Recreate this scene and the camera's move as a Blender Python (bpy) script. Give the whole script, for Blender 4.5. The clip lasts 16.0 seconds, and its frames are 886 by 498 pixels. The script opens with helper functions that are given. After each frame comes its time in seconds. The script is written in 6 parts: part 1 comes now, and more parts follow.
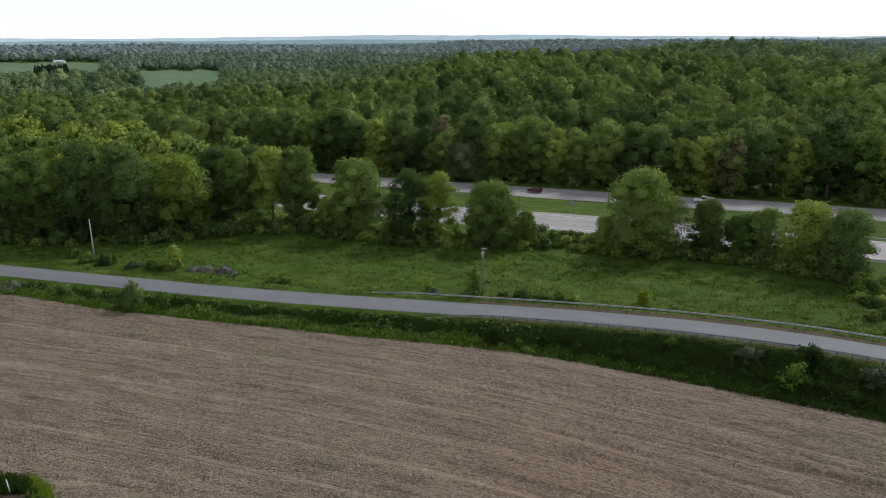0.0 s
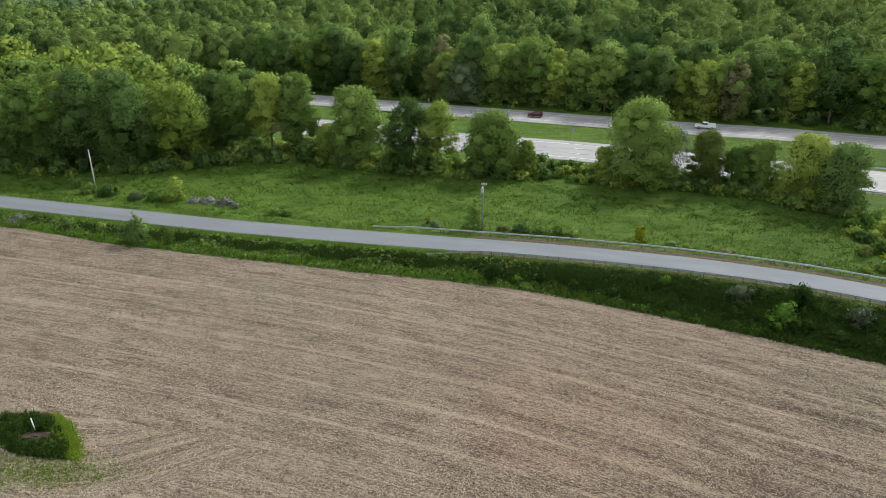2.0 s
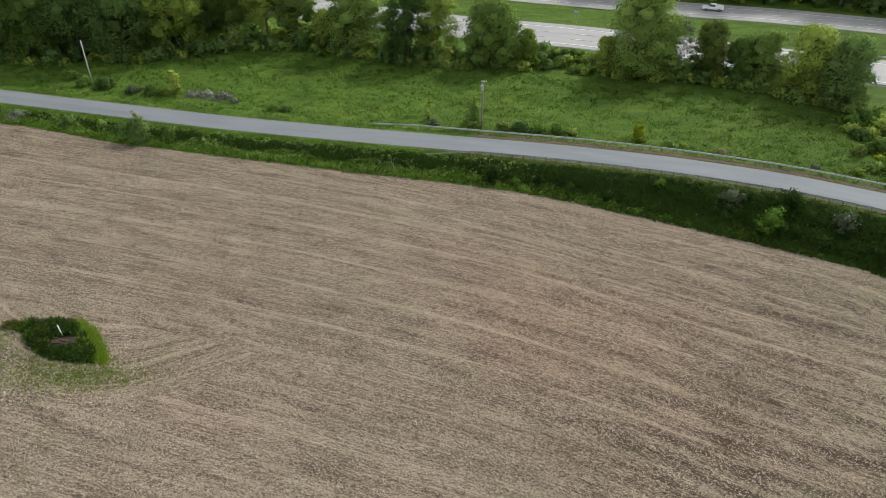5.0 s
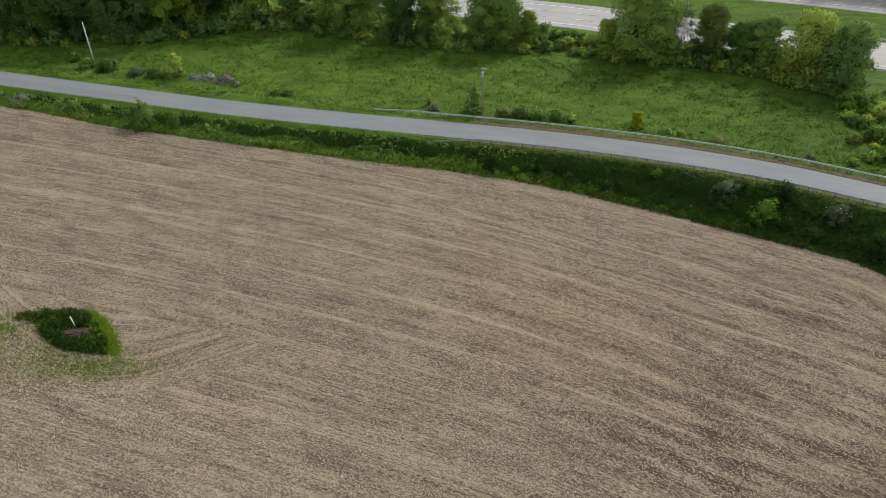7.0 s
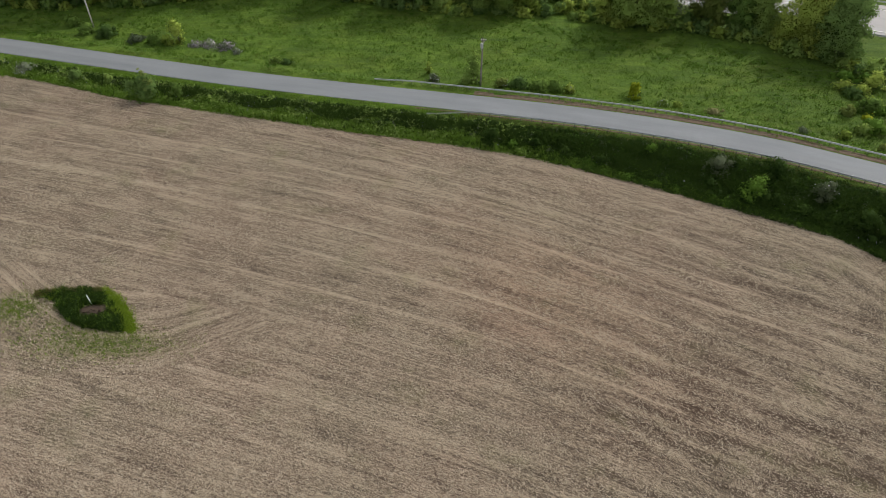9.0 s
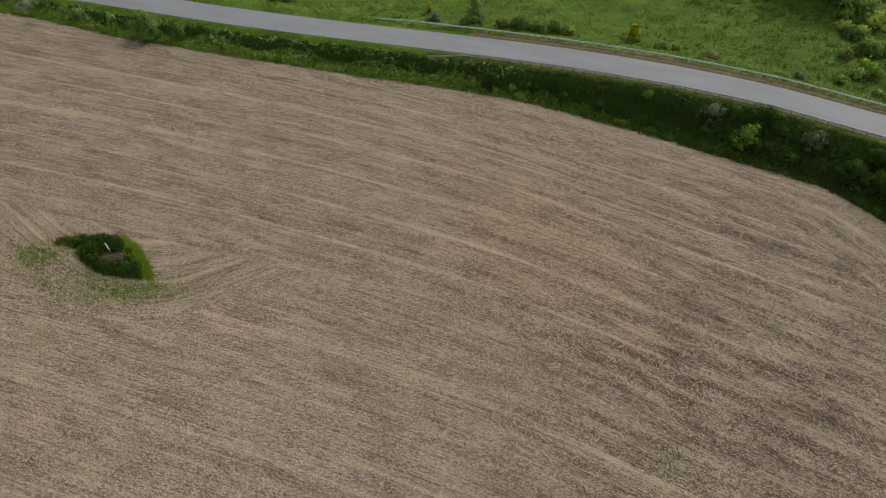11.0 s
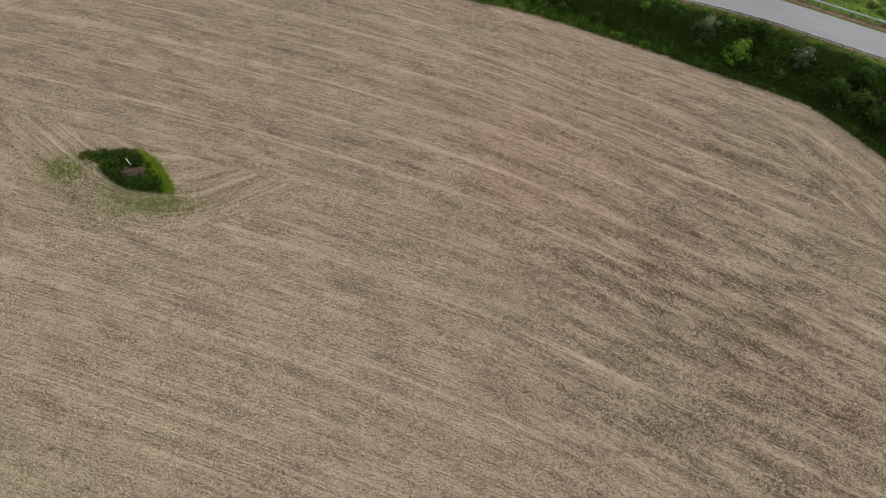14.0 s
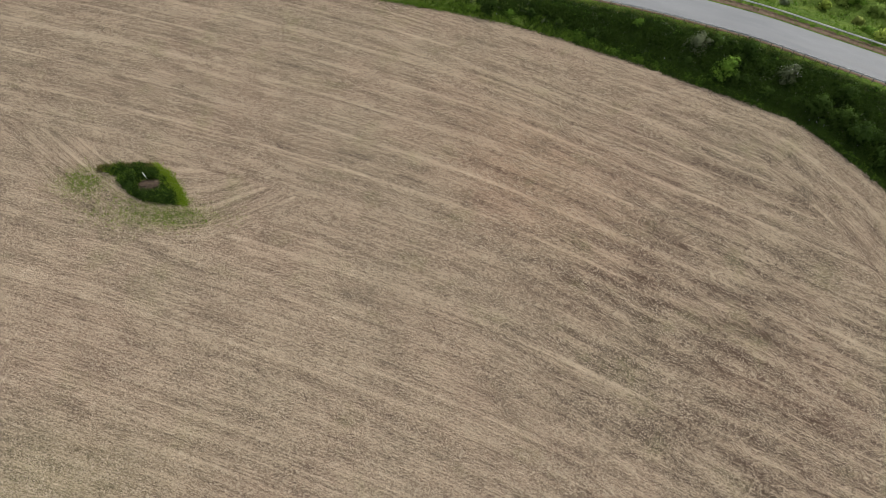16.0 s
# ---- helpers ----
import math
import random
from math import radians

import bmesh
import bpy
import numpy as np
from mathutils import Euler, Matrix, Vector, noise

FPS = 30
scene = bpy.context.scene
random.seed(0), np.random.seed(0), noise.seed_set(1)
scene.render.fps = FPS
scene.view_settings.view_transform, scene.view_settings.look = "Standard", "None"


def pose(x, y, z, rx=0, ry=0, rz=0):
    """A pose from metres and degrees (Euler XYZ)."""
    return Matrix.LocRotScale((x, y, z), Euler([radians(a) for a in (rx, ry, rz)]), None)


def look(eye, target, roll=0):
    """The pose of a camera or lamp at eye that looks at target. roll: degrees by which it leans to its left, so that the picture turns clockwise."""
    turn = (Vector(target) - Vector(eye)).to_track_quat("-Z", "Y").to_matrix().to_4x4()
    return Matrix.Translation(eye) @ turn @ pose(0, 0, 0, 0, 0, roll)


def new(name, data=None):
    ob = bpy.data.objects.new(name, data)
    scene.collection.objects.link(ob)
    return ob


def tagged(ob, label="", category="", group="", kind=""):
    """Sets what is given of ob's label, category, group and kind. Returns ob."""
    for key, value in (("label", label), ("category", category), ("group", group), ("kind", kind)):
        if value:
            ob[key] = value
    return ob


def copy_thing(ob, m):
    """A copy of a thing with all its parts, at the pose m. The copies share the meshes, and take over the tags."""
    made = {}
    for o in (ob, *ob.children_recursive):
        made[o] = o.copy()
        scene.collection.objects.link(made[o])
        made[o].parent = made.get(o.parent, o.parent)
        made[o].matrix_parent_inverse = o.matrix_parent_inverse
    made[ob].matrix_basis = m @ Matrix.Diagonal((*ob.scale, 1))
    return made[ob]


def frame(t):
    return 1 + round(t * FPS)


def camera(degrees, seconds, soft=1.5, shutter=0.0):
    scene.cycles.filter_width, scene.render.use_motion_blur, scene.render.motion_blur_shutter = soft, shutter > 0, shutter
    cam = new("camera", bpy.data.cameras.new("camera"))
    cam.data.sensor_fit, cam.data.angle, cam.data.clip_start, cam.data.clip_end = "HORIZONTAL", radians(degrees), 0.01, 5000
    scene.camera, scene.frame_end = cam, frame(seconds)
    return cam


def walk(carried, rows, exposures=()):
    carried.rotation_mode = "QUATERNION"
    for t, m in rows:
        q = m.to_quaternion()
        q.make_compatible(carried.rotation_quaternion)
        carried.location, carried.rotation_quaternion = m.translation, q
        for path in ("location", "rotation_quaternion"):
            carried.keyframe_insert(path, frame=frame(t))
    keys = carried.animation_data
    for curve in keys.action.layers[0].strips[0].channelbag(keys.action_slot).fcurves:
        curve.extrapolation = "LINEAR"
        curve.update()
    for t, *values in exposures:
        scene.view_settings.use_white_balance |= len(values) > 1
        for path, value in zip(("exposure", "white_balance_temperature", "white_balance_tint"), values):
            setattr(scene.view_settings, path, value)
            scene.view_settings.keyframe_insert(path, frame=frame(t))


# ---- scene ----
cam = camera(63.6, 16.0, soft=0.8)
PATH = [
    (0, (0.001, 0.001, 47.175), (0.001, 1.919, 46.608), -0.2),
    (0.5, (-0.082, -0.074, 48.231), (-0.082, 1.83, 47.619), -0.1),
    (1, (-0.174, -0.123, 49.323), (-0.173, 1.761, 48.653), -0.1),
    (1.5, (-0.282, -0.137, 50.498), (-0.279, 1.724, 49.764), -0.1),
    (2, (-0.423, -0.127, 51.699), (-0.418, 1.706, 50.901), -0.1),
    (2.5, (-0.57, -0.135, 52.822), (-0.563, 1.67, 51.962), -0.0),
    (3, (-0.67, -0.163, 53.873), (-0.663, 1.612, 52.952), -0.1),
    (3.5, (-0.669, -0.209, 54.813), (-0.662, 1.532, 53.828), -0.1),
    (4, (-0.615, -0.213, 55.757), (-0.608, 1.491, 54.711), -0.1),
    (6.5, (-0.385, -0.267, 61.035), (-0.382, 1.355, 59.865), -0.1),
    (7, (-0.34, -0.228, 62.213), (-0.337, 1.375, 61.017), -0.0),
    (7.5, (-0.318, -0.167, 63.526), (-0.315, 1.414, 62.3), 0.0),
    (8, (-0.35, -0.102, 64.992), (-0.346, 1.455, 63.736), 0.0),
    (8.5, (-0.384, -0.04, 66.593), (-0.38, 1.491, 65.305), 0.1),
    (9, (-0.36, -0.024, 68.299), (-0.356, 1.479, 66.98), 0.0),
    (11.5, (0.303, -0.073, 77.011), (0.296, 1.213, 75.479), -0.1),
    (12, (0.407, -0.128, 78.752), (0.398, 1.109, 77.18), -0.1),
    (12.5, (0.466, -0.141, 80.453), (0.457, 1.028, 78.831), -0.1),
    (13, (0.488, -0.1, 82.108), (0.48, 0.989, 80.431), -0.0),
    (13.5, (0.479, 0.013, 83.717), (0.471, 1.062, 82.014), 0.0),
    (14, (0.434, 0.119, 85.307), (0.428, 1.164, 83.602), 0.1),
    (14.5, (0.379, 0.159, 86.937), (0.373, 1.201, 85.229), 0.2),
    (15, (0.368, 0.165, 88.567), (0.361, 1.201, 86.856), 0.2),
    (15.5, (0.402, 0.137, 90.184), (0.394, 1.168, 88.47), 0.1),
    (16, (0.453, 0.097, 91.794), (0.445, 1.114, 90.072), 0.1),
]
EXPOSURES = [(0, -0.74, 6060, 12), (0.5, -0.57, 5980, 10), (1.0, -0.37, 5980, 9), (1.5, -0.08, 6040, 8), (2.5, 0.10, 6080, 6), (3.5, 0.04, 6140, 6), (4, 0.01, 6140, 6), (6.5, -0.11, 6300, 7), (9, -0.21, 6400, 9), (12.5, -0.40, 6540, 10), (14, -0.08, 6540, 10), (16, 0.08, 6540, 10)]
walk(cam, [(t, look(eye, target, roll)) for t, eye, target, roll in PATH], EXPOSURES)

# ---- light: a thin bright overcast, the sun ahead of the camera and to the right ----
SUN_AZ, SUN_EL = radians(42), radians(43)
world = bpy.data.worlds.new("sky")
scene.world = world
world.use_nodes = True
wn = world.node_tree.nodes
sky = wn.new("ShaderNodeTexSky")
sky.sky_type, sky.sun_disc = "NISHITA", False
sky.sun_elevation, sky.sun_rotation = SUN_EL, SUN_AZ
sky.air_density, sky.dust_density, sky.ozone_density = 1.0, 1.2, 1.5
veil = wn.new("ShaderNodeHueSaturation")  # thin high cloud takes most of the blue out
veil.inputs["Saturation"].default_value = 0.10
veil.inputs["Value"].default_value = 2.0
wn["Background"].inputs["Strength"].default_value = 0.125
world.node_tree.links.new(sky.outputs["Color"], veil.inputs["Color"])
# bright haze all round the horizon
way = wn.new("ShaderNodeTexCoord")
split = wn.new("ShaderNodeSeparateXYZ")
low_sky = wn.new("ShaderNodeMapRange")
low_sky.inputs["From Min"].default_value, low_sky.inputs["From Max"].default_value = 0.03, 0.16
low_sky.inputs["To Min"].default_value, low_sky.inputs["To Max"].default_value = 1.0, 0.0
haze = wn.new("ShaderNodeMix")
haze.data_type, haze.blend_type = "RGBA", "LIGHTEN"
haze.inputs[7].default_value = (13.6, 13.5, 13.4, 1)
world.node_tree.links.new(way.outputs["Generated"], split.inputs[0])
world.node_tree.links.new(split.outputs[2], low_sky.inputs[0])
world.node_tree.links.new(low_sky.outputs[0], haze.inputs[0])
world.node_tree.links.new(veil.outputs["Color"], haze.inputs[6])
world.node_tree.links.new(haze.outputs[2], wn["Background"].inputs["Color"])
sun = new("sun", bpy.data.lights.new("sun", "SUN"))
sun.data.energy, sun.data.angle, sun.data.color = 2.9, radians(10), (1.0, 0.94, 0.84)
sun.matrix_world = look(
    (300 * math.sin(SUN_AZ), 300 * math.cos(SUN_AZ), 300 * math.tan(SUN_EL)), (0, 0, 0))


# ---- materials ----
def mat(name, rough=0.8, metal=0.0, spec=0.3):
    m = bpy.data.materials.new(name)
    m.use_nodes = True
    b = m.node_tree.nodes["Principled BSDF"]
    b.inputs["Roughness"].default_value, b.inputs["Metallic"].default_value = rough, metal
    b.inputs["Specular IOR Level"].default_value = spec
    return m, m.node_tree.nodes, m.node_tree.links, b


def ramp(nodes, links, src, stops):
    r = nodes.new("ShaderNodeValToRGB")
    while len(r.color_ramp.elements) < len(stops):
        r.color_ramp.elements.new(0.5)
    for e, (p, c) in zip(r.color_ramp.elements, stops):
        e.position, e.color = p, (*c, 1) if len(c) == 3 else c
    links.new(src, r.inputs["Fac"])
    return r.outputs["Color"]


def tex(nodes, links, coords, scale, detail=4.0, rough=0.55, stretch=(1, 1, 1), kind="ShaderNodeTexNoise"):
    mp = nodes.new("ShaderNodeMapping")
    mp.inputs["Scale"].default_value = stretch
    links.new(coords, mp.inputs["Vector"])
    n = nodes.new(kind)
    n.inputs["Scale"].default_value = scale
    if kind == "ShaderNodeTexNoise":
        n.inputs["Detail"].default_value, n.inputs["Roughness"].default_value = detail, rough
    links.new(mp.outputs["Vector"], n.inputs["Vector"])
    return n.outputs[0]


def blend(nodes, links, fac, a, b, how="MIX"):
    m = nodes.new("ShaderNodeMix")
    m.data_type, m.blend_type = "RGBA", how
    for key, v in (("Factor", fac), ("A", a), ("B", b)):
        sock = [s for s in m.inputs if s.name == key and s.type == ("VALUE" if key == "Factor" else "RGBA")][0]
        if isinstance(v, (int, float)):
            sock.default_value = v
        elif isinstance(v, tuple):
            sock.default_value = (*v, 1)
        else:
            links.new(v, sock)
    return [o for o in m.outputs if o.type == "RGBA"][0]


def math_node(nodes, links, op, a, b=0.0):
    m = nodes.new("ShaderNodeMath")
    m.operation = op
    for k, v in ((0, a), (1, b)):
        if isinstance(v, (int, float)):
            m.inputs[k].default_value = v
        else:
            links.new(v, m.inputs[k])
    return m.outputs[0]


def bump(nodes, links, height, bsdf, strength=0.5, dist=0.1):
    b = nodes.new("ShaderNodeBump")
    b.inputs["Strength"].default_value, b.inputs["Distance"].default_value = strength, dist
    links.new(height, b.inputs["Height"])
    links.new(b.outputs["Normal"], bsdf.inputs["Normal"])


def foliage(name, dark, light, translucent=0.42, tint=False, sheen=0.08):
    """Leaves: colour varied leaf by leaf and plant by plant, some light passing through."""
    m, n, l, b = mat(name, 0.6 if sheen > 0.1 else 0.75, spec=sheen)
    g = n.new("ShaderNodeNewGeometry")
    o = n.new("ShaderNodeObjectInfo")
    per_plant = o.outputs["Random"]
    if tint:
        at = n.new("ShaderNodeAttribute")
        at.attribute_name = "tint"
        per_plant = at.outputs["Fac"]
    mix = math_node(n, l, "MULTIPLY", g.outputs["Random Per Island"], 0.10 if tint else 0.11)
    add = math_node(n, l, "ADD", mix, math_node(n, l, "MULTIPLY", per_plant, 0.90 if tint else 0.6))
    co = n.new("ShaderNodeTexCoord").outputs["Object"]
    big = tex(n, l, co, 0.35, 2.0)
    add = math_node(n, l, "ADD", add, math_node(n, l, "MULTIPLY", math_node(n, l, "SUBTRACT", big, 0.5), 0.12 if tint else 0.35))
    if tint:  # fine leaf grain on the heads of the crowns
        grain = tex(n, l, co, 1.1, 5.0, 0.75)
        add = math_node(n, l, "ADD", add, math_node(n, l, "MULTIPLY", math_node(n, l, "SUBTRACT", grain, 0.5), 0.7))
        bump(n, l, grain, b, 0.9, 1.2)
    col = ramp(n, l, add, [(0.05, dark), (0.95, light)])
    l.new(col, b.inputs["Base Color"])
    tr = n.new("ShaderNodeBsdfTranslucent")
    l.new(blend(n, l, 0.3, col, (0.16, 0.30, 0.04)), tr.inputs["Color"])
    ms = n.new("ShaderNodeMixShader")
    ms.inputs[0].default_value = translucent
    l.new(b.outputs[0], ms.inputs[1])
    l.new(tr.outputs[0], ms.inputs[2])
    l.new(ms.outputs[0], n["Material Output"].inputs["Surface"])
    return m


LEAF = {  # leaves of trees and bushes
    "mid": foliage("leaf_mid", (0.102, 0.174, 0.035), (0.333, 0.442, 0.105), sheen=0.05, translucent=0.30),
    "dark": foliage("leaf_dark", (0.076, 0.132, 0.036), (0.220, 0.325, 0.088), sheen=0.05, translucent=0.30),
    "yellow": foliage("leaf_yellow", (0.166, 0.241, 0.038), (0.457, 0.538, 0.110), sheen=0.05, translucent=0.30),
    "lime": foliage("leaf_lime", (0.260, 0.310, 0.020), (0.500, 0.560, 0.040), sheen=0.05, translucent=0.30),
    "olive": foliage("leaf_olive", (0.131, 0.170, 0.038), (0.302, 0.353, 0.102), sheen=0.05, translucent=0.30),
    "rust": foliage("leaf_rust", (0.200, 0.190, 0.085), (0.400, 0.370, 0.175), sheen=0.05, translucent=0.30),
    "grey": foliage("leaf_grey", (0.095, 0.120, 0.068), (0.255, 0.285, 0.190), sheen=0.05, translucent=0.30),
    "willow": foliage("leaf_willow", (0.150, 0.195, 0.088), (0.340, 0.405, 0.205), sheen=0.05, translucent=0.30),
    # dimmed copies: the shade on the road bank is put into the leaf colour
    "hedge": foliage("leaf_dim_mid", (0.020, 0.041, 0.008), (0.062, 0.105, 0.021), sheen=0.05, translucent=0.30),
    "hedge_light": foliage("leaf_dim_yellow", (0.066, 0.136, 0.016), (0.160, 0.272, 0.040), sheen=0.05, translucent=0.30),
    "hedge_grey": foliage("leaf_dim_grey", (0.050, 0.066, 0.034), (0.150, 0.172, 0.104), sheen=0.05, translucent=0.30),
    "conifer": foliage("leaf_conifer", (0.020, 0.040, 0.022), (0.045, 0.075, 0.036), translucent=0.1),
}
WOODLAND = foliage("leaf_woodland", (0.054, 0.106, 0.028), (0.325, 0.430, 0.108), 0.30, True, 0.03)
# haze of distance put into the leaf colours, paler and bluer band by band
HAZED_MID_WOODS = foliage("leaf_mid_hazed", (0.092, 0.158, 0.072), (0.280, 0.375, 0.148), 0.2, True, 0.03)
HAZED_FAR_WOODS = foliage("leaf_far_hazed", (0.135, 0.210, 0.150), (0.245, 0.345, 0.225), 0.2, True, 0.03)
HAZED_HORIZON_WOODS = foliage("leaf_horizon_hazed", (0.240, 0.320, 0.315), (0.310, 0.390, 0.375), 0.2, True, 0.03)
GRASS = foliage("grass_blades", (0.098, 0.182, 0.020), (0.210, 0.320, 0.045), translucent=0.45)
GRASS_MEADOW = foliage("grass_meadow", (0.052, 0.108, 0.012), (0.142, 0.222, 0.028), translucent=0.4)
GRASS_DRY = foliage("grass_dry", (0.105, 0.088, 0.032), (0.235, 0.185, 0.080), translucent=0.3)
GRASS_LIME = foliage("grass_lime", (0.140, 0.205, 0.016), (0.300, 0.395, 0.040), translucent=0.45)
# dark copy of the grass: shade in the bank's tall growth put into colour
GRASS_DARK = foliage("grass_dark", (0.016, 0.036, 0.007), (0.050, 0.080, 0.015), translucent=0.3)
GRASS_PALE = foliage("grass_pale", (0.080, 0.100, 0.020), (0.190, 0.205, 0.055), translucent=0.3)
LILAC = foliage("lilac_petals", (0.36, 0.28, 0.40), (0.64, 0.56, 0.66), translucent=0.2)
PETAL = foliage("petals", (0.42, 0.40, 0.50), (0.75, 0.74, 0.76), translucent=0.2)


def ground_material():
    m, n, l, b = mat("meadow_grass", 0.9, spec=0.15)
    co = n.new("ShaderNodeTexCoord").outputs["Object"]
    fine = tex(n, l, co, 1.3, 8.0, 0.85)
    patch = tex(n, l, co, 0.055, 5.0, 0.65, (1, 1.8, 1))
    streak = tex(n, l, co, 0.26, 5.0, 0.7, (0.45, 1.5, 1))
    c1 = ramp(n, l, fine, [(0.32, (0.036, 0.080, 0.009)), (0.66, (0.108, 0.178, 0.022))])
    c2 = ramp(n, l, fine, [(0.30, (0.062, 0.098, 0.015)), (0.70, (0.165, 0.198, 0.032))])
    f = ramp(n, l, patch, [(0.46, (0, 0, 0)), (0.70, (0.40, 0.40, 0.40))])
    c = blend(n, l, f, c1, c2)
    s = ramp(n, l, streak, [(0.36, (0.66, 0.70, 0.66)), (0.64, (1.22, 1.15, 1.05))])
    c = blend(n, l, 1.0, c, s, "MULTIPLY")
    # dark litter with the shade under the bank growth painted into it
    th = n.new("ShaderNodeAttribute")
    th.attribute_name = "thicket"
    shaded_litter = ramp(n, l, fine, [(0.3, (0.013, 0.017, 0.007)), (0.7, (0.036, 0.042, 0.015))])
    c = blend(n, l, th.outputs["Fac"], c, shaded_litter)
    l.new(c, b.inputs["Base Color"])
    bump(n, l, fine, b, 0.8, 0.35)
    return m


def soil_material():
    m, n, l, b = mat("stubble_soil", 0.95, spec=0.1)

    def attr(name):
        at = n.new("ShaderNodeAttribute")
        at.attribute_name = name
        return at.outputs["Fac"]

    def rows_map(name):
        uv = n.new("ShaderNodeUVMap")
        uv.uv_map = name
        return uv.outputs["UV"]

    def weigh(src, w, mid=0.5):
        return math_node(n, l, "MULTIPLY", math_node(n, l, "SUBTRACT", src, mid), w)

    def limits(src, lo, hi, v0, v1):
        return ramp(n, l, src, [(lo, (v0,) * 3), (hi, (v1,) * 3)])

    co = n.new("ShaderNodeTexCoord").outputs["Object"]
    # three passes of the drill: across the field, along the headland, round the uncut patch (metres, along and across)
    wander = weigh(tex(n, l, co, 0.5, 2.0), 0.9)
    u = rows_map("rows")
    for way, mask in (("rows_head", "headland"), ("rows_turn", "turning")):
        inside_it = math_node(n, l, "GREATER_THAN", math_node(n, l, "ADD", attr(mask), wander), 0.0)
        u = blend(n, l, inside_it, u, rows_map(way))
    rows = n.new("ShaderNodeTexWave")
    rows.wave_type, rows.bands_direction = "BANDS", "Y"
    rows.inputs["Scale"].default_value = 0.66
    rows.inputs["Distortion"].default_value, rows.inputs["Detail"].default_value = 1.6, 2.0
    rows.inputs["Detail Scale"].default_value = 0.8
    l.new(u, rows.inputs["Vector"])
    band = tex(n, l, u, 1.0, 4.0, 0.65, (0.028, 0.62, 1))
    thin = tex(n, l, u, 1.0, 4.0, 0.65, (0.10, 2.1, 1))
    wide = tex(n, l, u, 1.0, 3.0, 0.55, (0.012, 0.085, 1))
    patch = tex(n, l, u, 1.0, 5.0, 0.68, (0.17, 0.42, 1))
    blotch = tex(n, l, co, 0.07, 4.0, 0.6)
    clump = tex(n, l, co, 1.1, 4.0, 0.7)
    bits = tex(n, l, u, 1.0, 2.0, 0.6, (6.0, 11.0, 1))
    dust = tex(n, l, co, 15.0, 1.0, 0.5)
    tufts = tex(n, l, u, 1.0, 2.0, 0.55, (2.6, 5.2, 1))
    damp = attr("damp")
    # how much straw covers the soil
    k = weigh(band, 0.52)
    for src, w in ((thin, 1.20), (wide, 0.26), (patch, 0.90), (blotch, 0.32), (clump, 0.78)):
        k = math_node(n, l, "ADD", k, weigh(src, w))
    k = math_node(n, l, "SUBTRACT", k, math_node(n, l, "MULTIPLY", damp, math_node(n, l, "MULTIPLY", limits(patch, 0.40, 0.60, 1.0, 0.1), 0.36)))
    drill = math_node(n, l, "MULTIPLY", limits(rows.outputs["Fac"], 0.08, 0.50, -0.6, 0.4), limits(blotch, 0.40, 0.60, 0.16, 0.06))
    k = math_node(n, l, "ADD", k, drill)
    k = math_node(n, l, "ADD", k, math_node(n, l, "MULTIPLY", attr("margin"), 0.14))
    wheel = limits(tex(n, l, u, 1.0, 1.0, 0.5, (0.003, 0.55, 1)), 0.60, 0.66, 0.0, 0.22)
    k = math_node(n, l, "ADD", k, wheel)
    # straw bits show where the cover outweighs a fine grain
    grain = math_node(n, l, "ADD", math_node(n, l, "ADD", weigh(bits, 2.4), weigh(dust, 1.6)), weigh(tufts, 1.8))
    f = math_node(n, l, "ADD", math_node(n, l, "ADD", math_node(n, l, "MULTIPLY", k, 1.10), grain), 0.355)
    f.node.use_clamp = True
    hue = tex(n, l, co, 0.045, 3.0, 0.6)
    soil = blend(n, l, limits(hue, 0.38, 0.62, 0.0, 1.0), (0.098, 0.075, 0.055), (0.112, 0.078, 0.057))
    straw = blend(n, l, limits(hue, 0.38, 0.62, 0.0, 1.0), (0.490, 0.394, 0.282), (0.500, 0.386, 0.282))
    c = blend(n, l, f, soil, straw)
    wet = math_node(n, l, "MULTIPLY", damp, limits(patch, 0.34, 0.52, 0.55, 0.0))
    c = blend(n, l, wet, c, blend(n, l, 1.0, c, (0.55, 0.52, 0.50), "MULTIPLY"))
    c = blend(n, l, attr("ruddy"), c, blend(n, l, 1.0, c, (1.08, 0.98, 0.95), "MULTIPLY"))
    # thin weeds come up round the uncut patch and here and there
    sprout = math_node(n, l, "MULTIPLY", limits(tex(n, l, co, 0.13, 4.0, 0.6), 0.56, 0.70, 0.0, 0.34), limits(bits, 0.42, 0.60, 0.0, 1.0))
    wk = math_node(n, l, "MAXIMUM", math_node(n, l, "MULTIPLY", attr("weeds"), limits(bits, 0.40, 0.60, 0.0, 1.0)), sprout)
    c = blend(n, l, wk, c, (0.16, 0.20, 0.055))
    l.new(c, b.inputs["Base Color"])
    h = math_node(n, l, "ADD", math_node(n, l, "MULTIPLY", bits, 1.2), math_node(n, l, "MULTIPLY", rows.outputs["Fac"], 0.2))
    bump(n, l, math_node(n, l, "ADD", h, math_node(n, l, "ADD", dust, clump)), b, 1.0, 0.24)
    return m


